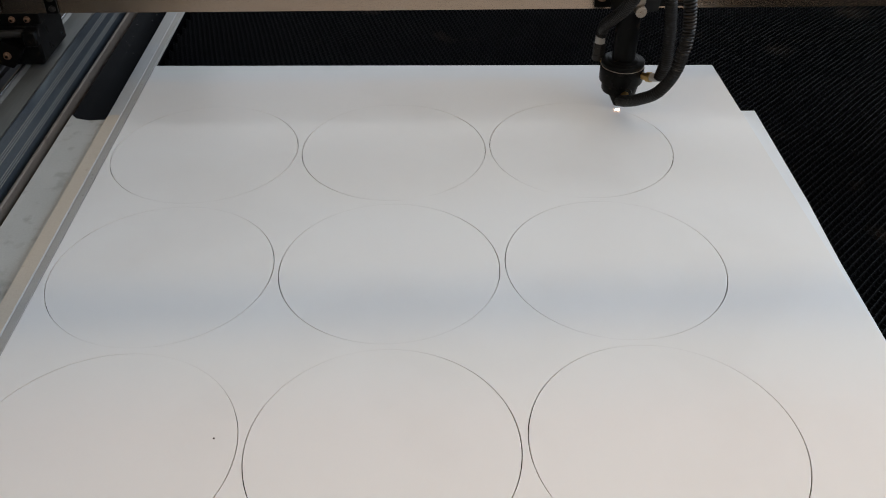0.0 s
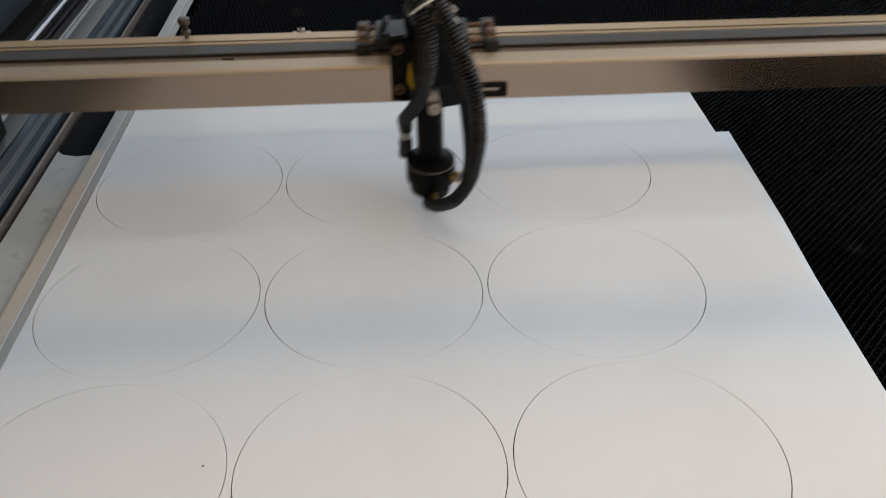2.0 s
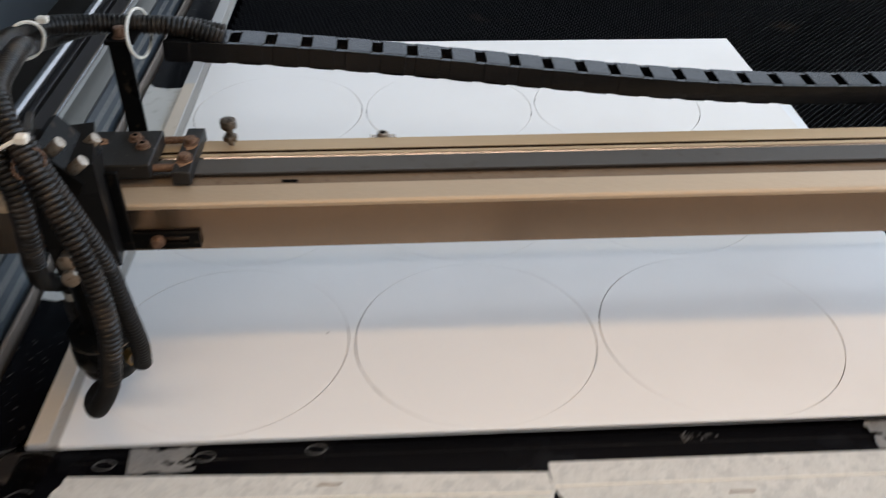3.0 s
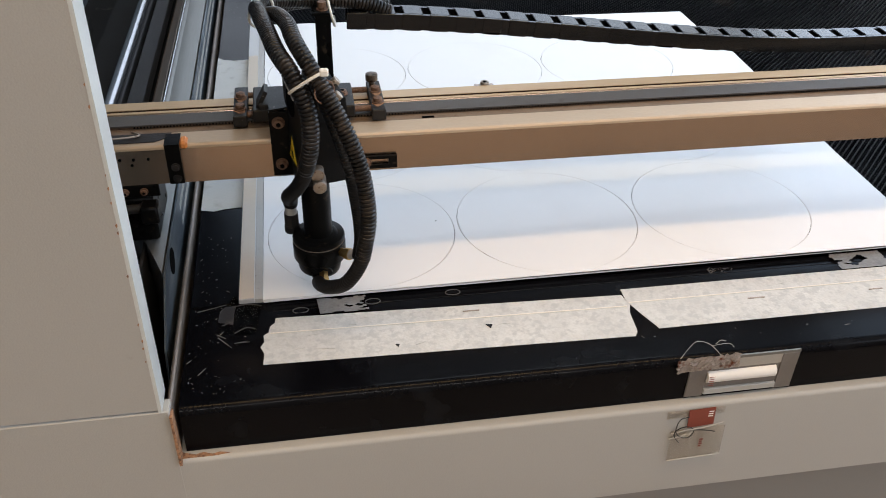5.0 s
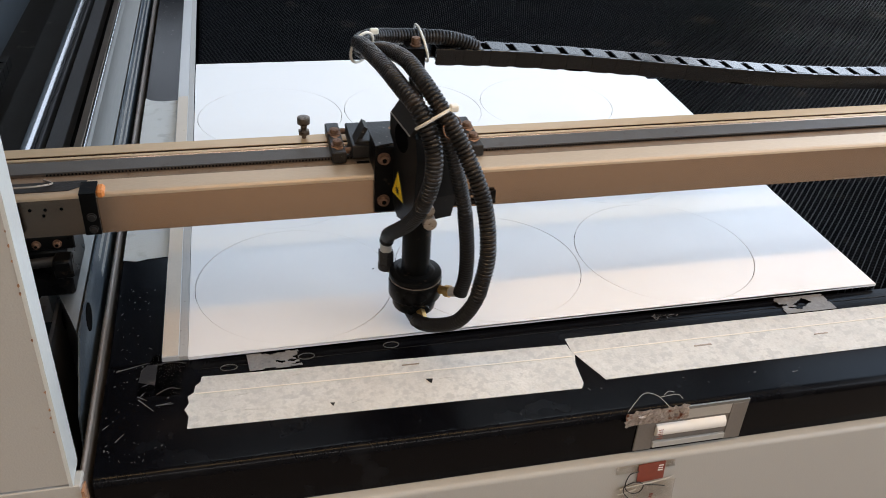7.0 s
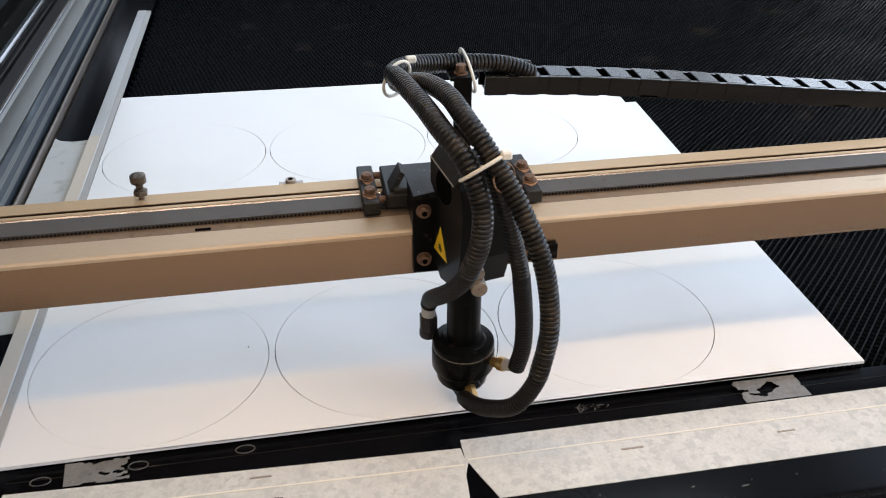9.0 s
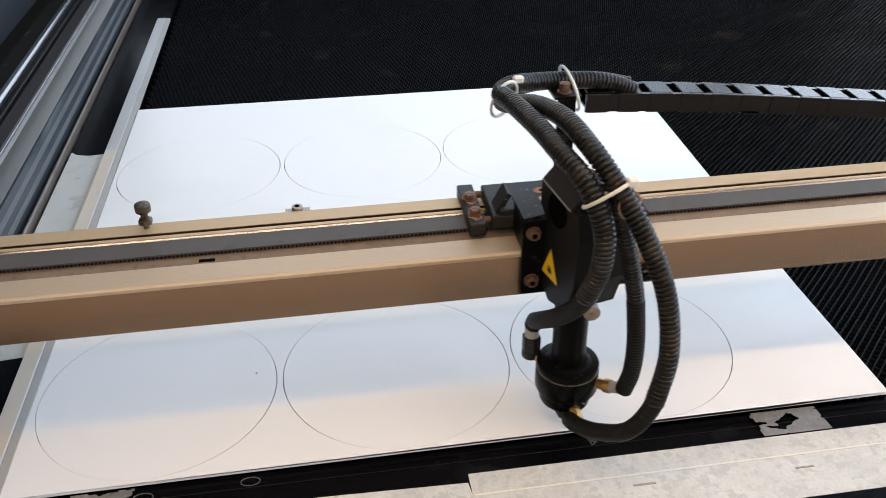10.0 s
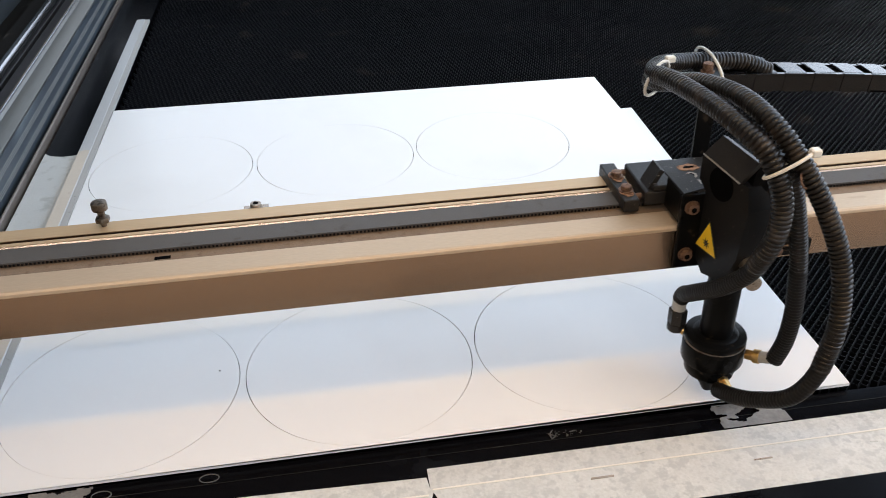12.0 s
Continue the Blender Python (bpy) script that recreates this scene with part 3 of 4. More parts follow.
def burnt(ob):
    """Gives the upright faces inside a cut their burnt edge; the sheet's outer edges stay white."""
    ob.data.materials.append(SOOT)
    for f in ob.data.polygons:
        if abs(f.normal.z) < 0.5 and max(abs(ob.data.vertices[i].co.x) for i in f.vertices) < 0.3059:
            f.material_index = 1
    return ob


def acrylic_sheet():
    bm = bmesh.new()
    n = 96
    hx, hy = PITCH_X / 2, PITCH_Y / 2

    def square(a):
        c, s = math.cos(a), math.sin(a)
        k = min(hx / abs(c) if abs(c) > 1e-9 else 9, hy / abs(s) if abs(s) > 1e-9 else 9)
        return k * c, k * s
    corner = math.atan2(hy, hx)
    angles = sorted({round(2 * math.pi * i / n, 9) for i in range(n)} | {round(v % (2 * math.pi), 9) for v in (corner, math.pi - corner, math.pi + corner, -corner)})
    for cx, cy in CENTRES:
        r = DISC_R + KERF
        o = [bm.verts.new((cx + square(a)[0], cy + square(a)[1], 0)) for a in angles]
        t = [bm.verts.new((cx + r * math.cos(a), cy + r * math.sin(a), 0)) for a in angles]
        b = [bm.verts.new((cx + r * math.cos(a), cy + r * math.sin(a), -THICK)) for a in angles]
        for i in range(len(angles)):
            j = (i + 1) % len(angles)
            bm.faces.new((o[i], o[j], t[j], t[i]))
            bm.faces.new((t[i], t[j], b[j], b[i]))
    # border round the cut field, with slightly uneven outer edges
    X0, X1, Y0, Y1 = -1.5 * PITCH_X, 1.5 * PITCH_X, -1.5 * PITCH_Y, 1.5 * PITCH_Y
    inner = [(X0, Y0), (X1, Y0), (X1, Y1), (X0, Y1)]
    outer = [(-0.3100, -0.3105), (0.4090, -0.3070), (0.4045, 0.4050), (-0.3088, 0.4180)]
    ti = [bm.verts.new((x, y, 0)) for x, y in inner]
    to = [bm.verts.new((x, y, 0)) for x, y in outer]
    bo = [bm.verts.new((x, y, -THICK)) for x, y in outer]
    for i in range(4):
        j = (i + 1) % 4
        bm.faces.new((ti[i], to[i], to[j], ti[j]))
        bm.faces.new((to[i], bo[i], bo[j], to[j]))
    bmesh.ops.remove_doubles(bm, verts=bm.verts, dist=1e-6)
    ob = burnt(part("acrylic_sheet", bm, ACRYLIC))
    return tagged(ob, "glossy white acrylic sheet with nine laser-cut circles on the bed", "acrylic sheet")


acrylic_sheet()
def disc_blank():
    """A disc narrowed in x and lengthened in y, so that the gap is wider at the sides."""
    bm = rod((0, 0, -THICK), (0, 0, 0), 1.0, seg=128)
    bmesh.ops.scale(bm, vec=(DISC_R - KERF, DISC_R + 0.75 * KERF, 1), verts=bm.verts)
    return bm


disc = tagged(burnt(part("acrylic_disc", disc_blank(), ACRYLIC)), "glossy white acrylic disc lying in its cut hole", "acrylic disc", "cut discs")
disc.location = (*CENTRES[0], 0)
for (x, y), turned in zip(CENTRES[1:], (12, -20, -8, 10, -12, -25, 6, -15)):
    copy_thing(disc, pose(x, y, 0, 0, 0, turned))
under = [(-0.3095, -0.309), (0.4080, -0.300), (0.4115, -0.100), (0.4140, 0.000), (0.4195, 0.1000), (0.4240, 0.2890), (0.3990, 0.2890), (0.3990, 0.3920), (-0.3095, 0.3960)]
backing = tagged(part("backing_sheet", prism(under, -0.0050, -0.0031), PAPER), "thin pale backing sheet peeking out under the acrylic", "backing sheet")
# dark rings on the backing paint the depth of the gaps
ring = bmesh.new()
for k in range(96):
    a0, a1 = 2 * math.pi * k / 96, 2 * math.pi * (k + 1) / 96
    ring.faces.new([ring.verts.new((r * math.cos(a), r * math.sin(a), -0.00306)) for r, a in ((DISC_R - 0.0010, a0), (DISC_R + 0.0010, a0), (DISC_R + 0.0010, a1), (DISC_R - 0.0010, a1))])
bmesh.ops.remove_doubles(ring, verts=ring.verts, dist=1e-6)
mark = part("burn_mark", ring, KERF_SHADE, backing, "dark ring painting the shade at the bottom of the cut")
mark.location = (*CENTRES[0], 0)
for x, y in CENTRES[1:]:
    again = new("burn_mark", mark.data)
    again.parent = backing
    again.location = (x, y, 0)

for x, y, r in ((-0.1230, -0.1960, 0.0008),):
    tagged(part("debris", prism([(x - r, y), (x - 0.3 * r, y + r), (x + r, y + 0.4 * r), (x + 0.5 * r, y - r)], 0.0001, 0.0006), RUBBER), "small dark speck of soot on the acrylic", "debris", "chips")

# ---- tapes on the bed frame ----
def ragged(x0, x1, y0, y1, teeth, amount, seed):
    """A strip outline whose left end is torn."""
    rnd = random.Random(seed)
    pts = [(x1, y0), (x1, y1)]
    for k in range(teeth + 1):
        y = y1 + (y0 - y1) * k / teeth
        pts.append((x0 + rnd.uniform(0, amount), y))
    return pts[::-1]


def paper_tape(name, outline, z, label, mat=TAPE):
    return tagged(part(name, prism(outline, z, z + 0.0005), mat), label, "paper tape")


TORN = [(-0.2985, -0.3350), (-0.2995, -0.3420), (-0.3040, -0.3470), (-0.3050, -0.3550), (-0.3100, -0.3590), (-0.3090, -0.3680), (-0.3125, -0.3750), (-0.3090, -0.3840), (-0.3100, -0.3985)]
first = paper_tape("paper_tape", TORN + [(0.0330, -0.4075), (0.0370, -0.4010), (0.0390, -0.3740), (0.0430, -0.3620), (0.0415, -0.3580), (0.0400, -0.3460)], -0.0045,
                   "mottled grey-white paper tape with a torn end on the bed frame")
second = paper_tape("paper_tape", [(0.0415, -0.3375), (1.2, -0.3375), (1.2, -0.4000), (0.0590, -0.4000), (0.0555, -0.3910), (0.0490, -0.3760), (0.0440, -0.3630), (0.0415, -0.3600)], -0.0044,
                    "mottled grey-white paper tape with a torn end on the bed frame")
for tape, x0, y0, x1, y1 in ((first, -0.304, -0.3570, 0.0395, -0.3640), (second, 0.0430, -0.3590, 1.19, -0.3570)):
    part("fold", prism([(x0, y0 - 0.0007), (x1, y1 - 0.0007), (x1, y1 + 0.0007), (x0, y0 + 0.0007)], -0.00385, -0.00345), NYLON, tape, "pale raised fold along the tape")
rnd = random.Random(8)
for tape, x0, x1, y0, y1 in ((first, -0.29, 0.02, -0.397, -0.345), (second, 0.07, 0.45, -0.394, -0.345)):
    for k in range(7):
        x, y, w = rnd.uniform(x0, x1), rnd.uniform(y0, y1), rnd.uniform(0.006, 0.018)
        lean = rnd.uniform(-0.003, 0.003)
        part("crease", sweep([(x, y, -0.0039), (x + 0.5 * w, y + 0.4 * lean, -0.0037), (x + w, y + lean, -0.0039)], 0.0003, 6, step=0.002), TAPE, tape, "", True)
for x, y, w, t in ((0.172, -0.3690, 0.018, 0.0008), (-0.113, -0.3500, 0.016, 0.0006), (0.30, -0.372, 0.015, 0.0006)):
    tagged(part("staple", box(x - w / 2, x + w / 2, y - t, y + t, -0.00395, -0.0033), BOLT), "thin wire staple in the paper tape", "staple", "staples")
for x, y, r in ((-0.100, -0.3750, 0.0032), (-0.189, -0.3900, 0.0020)):
    tagged(part("debris", prism([(x - r, y + r), (x + r, y + r * 0.7), (x + r * 0.2, y - r)], -0.00395, -0.0034), RUBBER), "small black chip on the paper tape", "debris", "chips")
paper_tape("paper_tape", [(-0.3790, -0.1340), (-0.3650, -0.1380), (-0.3550, -0.1350), (-0.3335, -0.1330), (-0.3335, 0.2870), (-0.3550, 0.2850), (-0.3710, 0.2900), (-0.3790, 0.2990)], -0.0046,
           "clean pale paper tape with torn ends beside the strip", TAPE_CLEAN)


def torn_sheet(x0, x1, y0, y1, seed, cell=0.0008, z=-0.0041, thick=0.0003):
    """A thin patch eaten away in ragged holes and along its edges."""
    bm = bmesh.new()
    nx, ny = round((x1 - x0) / cell), round((y1 - y0) / cell)

    def torn(i, j):
        p = Vector((i * cell * 62, j * cell * 105, seed * 7.3))
        rim = 0.16 if min(i, j, nx - 1 - i, ny - 1 - j) < 2 else 0.0
        return noise.noise(p) + 0.45 * noise.noise(p * 2.9) + rim > 0.27
    kept = {(i, j) for i in range(nx) for j in range(ny) if not torn(i, j)}
    corner = {}

    def at(i, j, up):
        if (i, j, up) not in corner:
            w = 0.35 * cell
            dx, dy = w * noise.noise(Vector((i * 0.7, j * 0.7, seed))), w * noise.noise(Vector((i * 0.7, j * 0.7, seed + 20)))
            corner[(i, j, up)] = bm.verts.new((x0 + i * cell + 0.1 * (ny - j) * cell + dx, y0 + j * cell + dy, z + thick * up))
        return corner[(i, j, up)]
    for i, j in sorted(kept):
        ring = [(i, j), (i + 1, j), (i + 1, j + 1), (i, j + 1)]
        bm.faces.new([at(a, b, 1) for a, b in ring])
        for k, beside in enumerate(((i, j - 1), (i + 1, j), (i, j + 1), (i - 1, j))):
            if beside not in kept:
                (a, b), (c, d) = ring[k], ring[(k + 1) % 4]
                bm.faces.new([at(a, b, 0), at(c, d, 0), at(c, d, 1), at(a, b, 1)])
    return bm


for x0, x1, y0, y1, seed in ((-0.259, -0.212, -0.3345, -0.3115, 1), (0.282, 0.340, -0.3360, -0.3100, 2)):
    tagged(part("foil_patch", torn_sheet(x0, x1, y0, y1, seed), FOIL), "flaking silver foil tape patch on the frame", "foil patch")


# ---- scuffs, ring marks and clear tape on the frame ----
def scuffs():
    bm = bmesh.new()
    rnd = random.Random(11)
    spots = [(-0.348, -0.37, 0.028, 0.060, 34), (-0.360, -0.31, 0.016, 0.030, 16), (0.158, -0.3165, 0.014, 0.0035, 34), (-0.350, -0.415, 0.026, 0.014, 16),
             (0.20, -0.42, 0.30, 0.012, 14), (-0.36, -0.22, 0.018, 0.06, 26), (-0.362, 0.6, 0.018, 0.16, 40)]
    for cx, cy, sx, sy, n in spots:
        for _ in range(n):
            x, y = cx + rnd.uniform(-sx, sx), cy + rnd.uniform(-sy, sy)
            if x < -0.3780 or (x > -0.315 and -0.405 < y < -0.336):
                continue
            r, a = rnd.choice((0.0003, 0.0004, 0.0006, 0.0010)), rnd.uniform(0, 6.28)
            long = rnd.choice((1, 1, 1.6, 3.5))
            z = -0.0064 if y > -0.329 and x > -0.305 else -0.0047
            ring = [(x + r * long * math.cos(a) * math.cos(t) - r * math.sin(a) * math.sin(t) * 0.6, y + r * long * math.sin(a) * math.cos(t) + r * math.cos(a) * math.sin(t) * 0.6) for t in (0.2, 1.3, 2.2, 3.4, 4.4, 5.5)]
            prism(ring, z, z + 0.0004, bm=bm)
    # longer scratches near the corner
    for x0, y0, x1, y1 in ((-0.372, -0.316, -0.345, -0.308), (-0.351, -0.356, -0.338, -0.372), (-0.352, -0.352, -0.344, -0.358), (-0.366, -0.404, -0.360, -0.396), (-0.336, -0.366, -0.324, -0.364)):
        d = Vector((x1 - x0, y1 - y0)).normalized() * 0.0006
        prism([(x0 - d.y, y0 + d.x), (x0 + d.y, y0 - d.x), (x1 + d.y * 0.4, y1 - d.x * 0.4), (x1 - d.y * 0.4, y1 + d.x * 0.4)], -0.0047, -0.0043, bm=bm)
    return tagged(part("paint_scuffs", bm, SCUFF), "pale scuffs and dust specks on the black frame", "scuffs", kind="stuff")


scuffs()


def ring_points(c, rx, ry, n=18):
    return [(c[0] + rx * math.cos(2 * math.pi * k / n), c[1] + ry * math.sin(2 * math.pi * k / n), c[2]) for k in range(n + 1)]


for x, y in ((-0.2050, -0.3195), (-0.1250, -0.3160), (-0.2750, -0.3240)):
    tagged(part("ring_mark", sweep(ring_points((x, y, -0.0062), 0.0075, 0.0042), 0.0005, 6, step=0.002), SCUFF, smooth=True), "thin pale ring-shaped mark on the frame", "ring mark", "ring marks")
ct = tagged(part("clear_tape", prism([(-0.352, -0.352), (-0.317, -0.356), (-0.312, -0.312), (-0.338, -0.296), (-0.350, -0.318)], -0.0046, -0.0042), CLEAR), "crinkled clear tape at the bed corner", "clear tape")
for pts in ([(-0.338, -0.313, -0.0040), (-0.325, -0.311, -0.0034), (-0.312, -0.314, -0.0040)], [(-0.336, -0.352, -0.0040), (-0.326, -0.346, -0.0036), (-0.317, -0.348, -0.0040)], [(-0.336, -0.366, -0.0042), (-0.322, -0.366, -0.0042)]):
    part("tape_crease", sweep(pts, 0.0003, 6, step=0.002), SCUFF, ct, "", True)
part("stained_end", prism([(-0.352, -0.334), (-0.338, -0.340), (-0.337, -0.312), (-0.346, -0.312), (-0.351, -0.322)], -0.0041, -0.0038), GREASE_AND_SHADE, ct, "yellowed stained patch")

# ---- tag under clear tape on the front panel ----
PY = -0.4566


def panel_tag():
    t = thing("tag", "small red tag with black thread under clear tape on the panel", "tag")
    t.location = (0.088, PY, -0.0875)

    def add(name, bm, mat, label="", smooth=False):
        bmesh.ops.translate(bm, verts=bm.verts, vec=(-0.09, -PY, 0.09))
        return part(name, bm, mat, t, label, smooth)
    add("card", prism([(0.0785, -0.0610), (0.1045, -0.0600), (0.1060, -0.0820), (0.0800, -0.0840)], PY - 0.0010, PY - 0.0003, "y"), RED, "red card")
    for k in range(3):
        add("print", box(0.0985, 0.1030, PY - 0.0014, PY - 0.0011, -0.0650 - 0.0030 * k, -0.0638 - 0.0030 * k), WHITE)
    add("tape", prism([(0.0640, -0.0850), (0.1180, -0.0840), (0.1200, -0.1240), (0.0660, -0.1260)], PY - 0.0022, PY - 0.0018, "y"), CLEAR, "square of clear tape")
    for k in range(4):
        add("print", box(0.0950, 0.0985 - 0.0006 * (k % 2), PY - 0.0027, PY - 0.0024, -0.1010 - 0.0030 * k, -0.0992 - 0.0030 * k), RED)
    for pts in ([(0.0640, PY - 0.0024, -0.0880), (0.080, PY - 0.0028, -0.0850), (0.100, PY - 0.0036, -0.0820), (0.1140, PY - 0.0040, -0.0780)], [(0.0630, PY - 0.0024, -0.0950), (0.072, PY - 0.0028, -0.0930), (0.080, PY - 0.0024, -0.0905)],
                [(0.0660, PY - 0.0024, -0.1258), (0.095, PY - 0.0026, -0.1248), (0.1200, PY - 0.0024, -0.1238)]):
        add("crease", sweep(pts, 0.0007, 6, step=0.002), FITTING, "", True)
    add("thread", sweep([(0.0800, PY - 0.0012, -0.0690), (0.0700, PY - 0.0030, -0.0700), (0.0680, PY - 0.0034, -0.0850), (0.0760, PY - 0.0034, -0.0940), (0.0840, PY - 0.0034, -0.0930), (0.0860, PY - 0.0030, -0.0850),
                         (0.0780, PY - 0.0030, -0.0800), (0.0680, PY - 0.0030, -0.0840), (0.0680, PY - 0.0030, -0.0920), (0.0740, PY - 0.0030, -0.1010)], 0.0005, 6, step=0.002), INK, "black thread", True)
    add("thread_end", sweep([(0.0860, PY - 0.0032, -0.0850), (0.0980, PY - 0.0034, -0.0870), (0.1080, PY - 0.0034, -0.0900)], 0.0005, 6, step=0.002), INK, "", True)
    return t


panel_tag()


def crumpled_foil():
    """A crinkled band of foil and clear tape over the bezel's upper corner."""
    bm = bmesh.new()
    rnd = random.Random(5)
    nx, nz = 22, 6
    grid = [[bm.verts.new((0.058 + 0.060 * i / nx + rnd.uniform(-0.0012, 0.0012), -0.4486 - rnd.uniform(0, 0.0020), -0.0165 + 0.0165 * j / nz + 0.002 * i / nx + rnd.uniform(-0.001, 0.001))) for j in range(nz + 1)] for i in range(nx + 1)]
    for i in range(nx):
        for j in range(nz):
            bm.faces.new((grid[i][j], grid[i + 1][j], grid[i + 1][j + 1], grid[i][j + 1]))
    bmesh.ops.solidify(bm, geom=bm.faces[:], thickness=0.0004)
    ob = tagged(part("crumpled_tape", bm, RED_FOIL), "crumpled foil and clear tape over the roller corner", "crumpled tape")
    for pts in ([(0.060, -0.4480, 0.000), (0.068, -0.4430, 0.0060), (0.078, -0.4380, 0.0100), (0.090, -0.4400, 0.0070), (0.100, -0.4470, -0.0020), (0.104, -0.4500, -0.0100)],
                [(0.098, -0.4370, 0.0040), (0.103, -0.4350, 0.0060), (0.108, -0.4360, 0.0050)], [(0.094, -0.4380, 0.0030), (0.110, -0.4380, 0.0040), (0.114, -0.4420, 0.0020)]):
        part("tape_curl", sweep(pts, 0.00028, 6, step=0.002), FITTING, ob, "clear curled tape edge", True)
    return ob


crumpled_foil()
tagged(part("clear_tape", prism([(0.055, -0.0580), (0.112, -0.0575), (0.113, -0.0660), (0.056, -0.0680)], -0.4570, -0.4567, "y"), CLEAR), "strip of clear tape on the beige ledge", "clear tape")


# ---- the gantry: moves along the bed; its origin lies under the nozzle's line ----
GX0, GX1 = -0.565, 1.36


def gantry():
    g = thing("gantry", "champagne aluminium gantry beam with toothed belt across the bed", "gantry")
    prof = [(0.031, 0.113), (0.031, 0.1490), (0.0318, 0.1512), (0.0340, 0.1523), (0.055, 0.1525), (0.055, 0.1500), (0.092, 0.1500), (0.092, 0.1525), (0.0935, 0.1545), (0.0975, 0.1545),
            (0.0980, 0.1485), (0.1012, 0.1485), (0.1018, 0.1545), (0.118, 0.1545), (0.1195, 0.153), (0.1195, 0.113)]
    part("beam", prism(prof, GX0, GX1, "x"), ALU, g, "champagne anodised aluminium beam")
    # lighter skin over the rounded edge paints its highlight
    part("beam_ledge", prism([(0.0307, 0.1486), (0.0312, 0.1508), (0.0324, 0.1522), (0.0340, 0.1527), (0.0548, 0.1529), (0.0548, 0.1525), (0.0342, 0.1523), (0.0319, 0.1512), (0.0311, 0.1490)], GX0, GX1, "x"), LIT_LEDGE, g, "dusty top ledge, lightened as the beam's lit edge")
    part("rail_cap", prism([(0.1018, 0.1546), (0.1180, 0.1546), (0.1180, 0.1552), (0.1018, 0.1552)], GX0, GX1, "x"), GOLD, g)
    part("rail_ridge", prism([(0.0935, 0.1546), (0.0975, 0.1546), (0.0975, 0.1552), (0.0935, 0.1552)], GX0, GX1, "x"), GOLD, g)
    # black strip deepens the groove's shade
    part("rail_groove", box(GX0, GX1, 0.0984, 0.1008, 0.1487, 0.1500), TRAY_AND_HOLES, g)
    part("belt_channel", box(GX0, GX1, 0.0552, 0.0910, 0.1501, 0.1508), DUST_STRIP, g, "dusty brown strip below the belt")
    bm = box(GX0, GX1, 0.0690, 0.0900, 0.1535, 0.1549)
    part("belt_bed", box(GX0, GX1, 0.0702, 0.0890, 0.1509, 0.1530), RUST_BAND, g)
    belt = part("belt", bm, BELT, g, "grey toothed drive belt")
    tb = bmesh.new()
    x = -0.42
    while x < 1.0:
        box(x, x + 0.0015, 0.0686, 0.0895, 0.1518, 0.1536, bm=tb)
        x += 0.003
    part("belt_teeth", tb, RUBBER, belt)
    for x in (-0.142,):
        sb = bmesh.new()
        box(x - 0.006, x + 0.006, 0.0600, 0.0640, 0.1506, 0.1511, bm=sb)
        # slot drawn as a flat black box for its shade
        part("slot", sb, TRAY_AND_HOLES, g)
    # bolts on the back edge
    tb = bmesh.new()
    rod((-0.192, 0.112, 0.1550), (-0.192, 0.112, 0.1620), 0.0022, seg=12, bm=tb)
    rod((-0.192, 0.112, 0.1590), (-0.192, 0.112, 0.1635), 0.0058, seg=6, bm=tb, bevel=0.0008)
    rod((-0.192, 0.112, 0.1635), (-0.192, 0.112, 0.1700), 0.0030, seg=12, bm=tb)
    rod((-0.192, 0.112, 0.1700), (-0.192, 0.112, 0.1770), 0.0062, seg=14, bm=tb, bevel=0.0008)
    part("stop_bolt", tb, GREASED_BOLT, g, "tarnished stop bolt with a lock nut", True)
    hexbolt("cap_bolt", g, (-0.073, 0.1235, 0.1520), (0, 0, 1), 0.0045, 0.004, BOLT)
    part("cap_tab", box(-0.083, -0.063, 0.1196, 0.1290, 0.1480, 0.1520), ALU, g)
    # clip on the front face
    cb = box(-0.389, -0.3755, 0.0275, 0.0308, 0.1135, 0.1530, 0.0006)
    box(-0.389, -0.3755, 0.0275, 0.0500, 0.1530, 0.1545, bm=cb)
    clip = part("end_clip", cb, BLACK_METAL, g, "black steel clip with two screws")
    for z in (0.1195, 0.1315):
        hexbolt("screw", clip, (-0.3815, 0.0275, z), (0, -1, 0), 0.0030, 0.0018, DUSTY, True)
    part("seal_paint", box(-0.3755, -0.3685, 0.0290, 0.0430, 0.1480, 0.1558, 0.002), ORANGE, clip, "dab of orange seal paint")
    for x, z in ((-0.43, 0.140), (-0.418, 0.1395), (-0.405, 0.1395), (-0.42, 0.134)):
        # black disc painted as the dark of the hole
        part("screw_hole", rod((x, 0.0312, z), (x, 0.0305, z), 0.0014, seg=12), TRAY_AND_HOLES, g)
    # added plate: grime and the beam end's shade share its dark colour
    part("end_plate", prism([(GX0, 0.0375), (-0.398, 0.0375), (-0.388, 0.0440), (-0.384, 0.0545), (GX0, 0.0545)], 0.1531, 0.1535), GREASE_AND_SHADE, g, "greasy end plate, darkened for the shade at the beam's end")
    part("loose_wire", sweep([(-0.470, 0.050, 0.1545), (-0.445, 0.040, 0.1575), (-0.425, 0.043, 0.1560), (-0.412, 0.050, 0.1545), (-0.420, 0.056, 0.1550)], 0.0009, 8), BOLT, g, "loose curled bare wire", True)
    # bearing block under the beam's end
    part("bearing_plate", box(-0.468, -0.400, 0.030, 0.115, 0.1000, 0.1128, 0.001), BLACK_METAL, g, "black bearing plate with rusty bolts")
    part("bearing_block", box(-0.452, -0.408, 0.030, 0.110, 0.0500, 0.0998, 0.003), BLACK_METAL, g, "", True)
    part("motor_can", box(-0.458, -0.438, 0.0200, 0.0305, 0.115, 0.145, 0.003), BLACK_METAL, g, "", True)
    for x in (-0.448, -0.431, -0.414):
        hexbolt("bearing_bolt", g, (x, 0.0300, 0.1065), (0, -1, 0), 0.0028, 0.003)
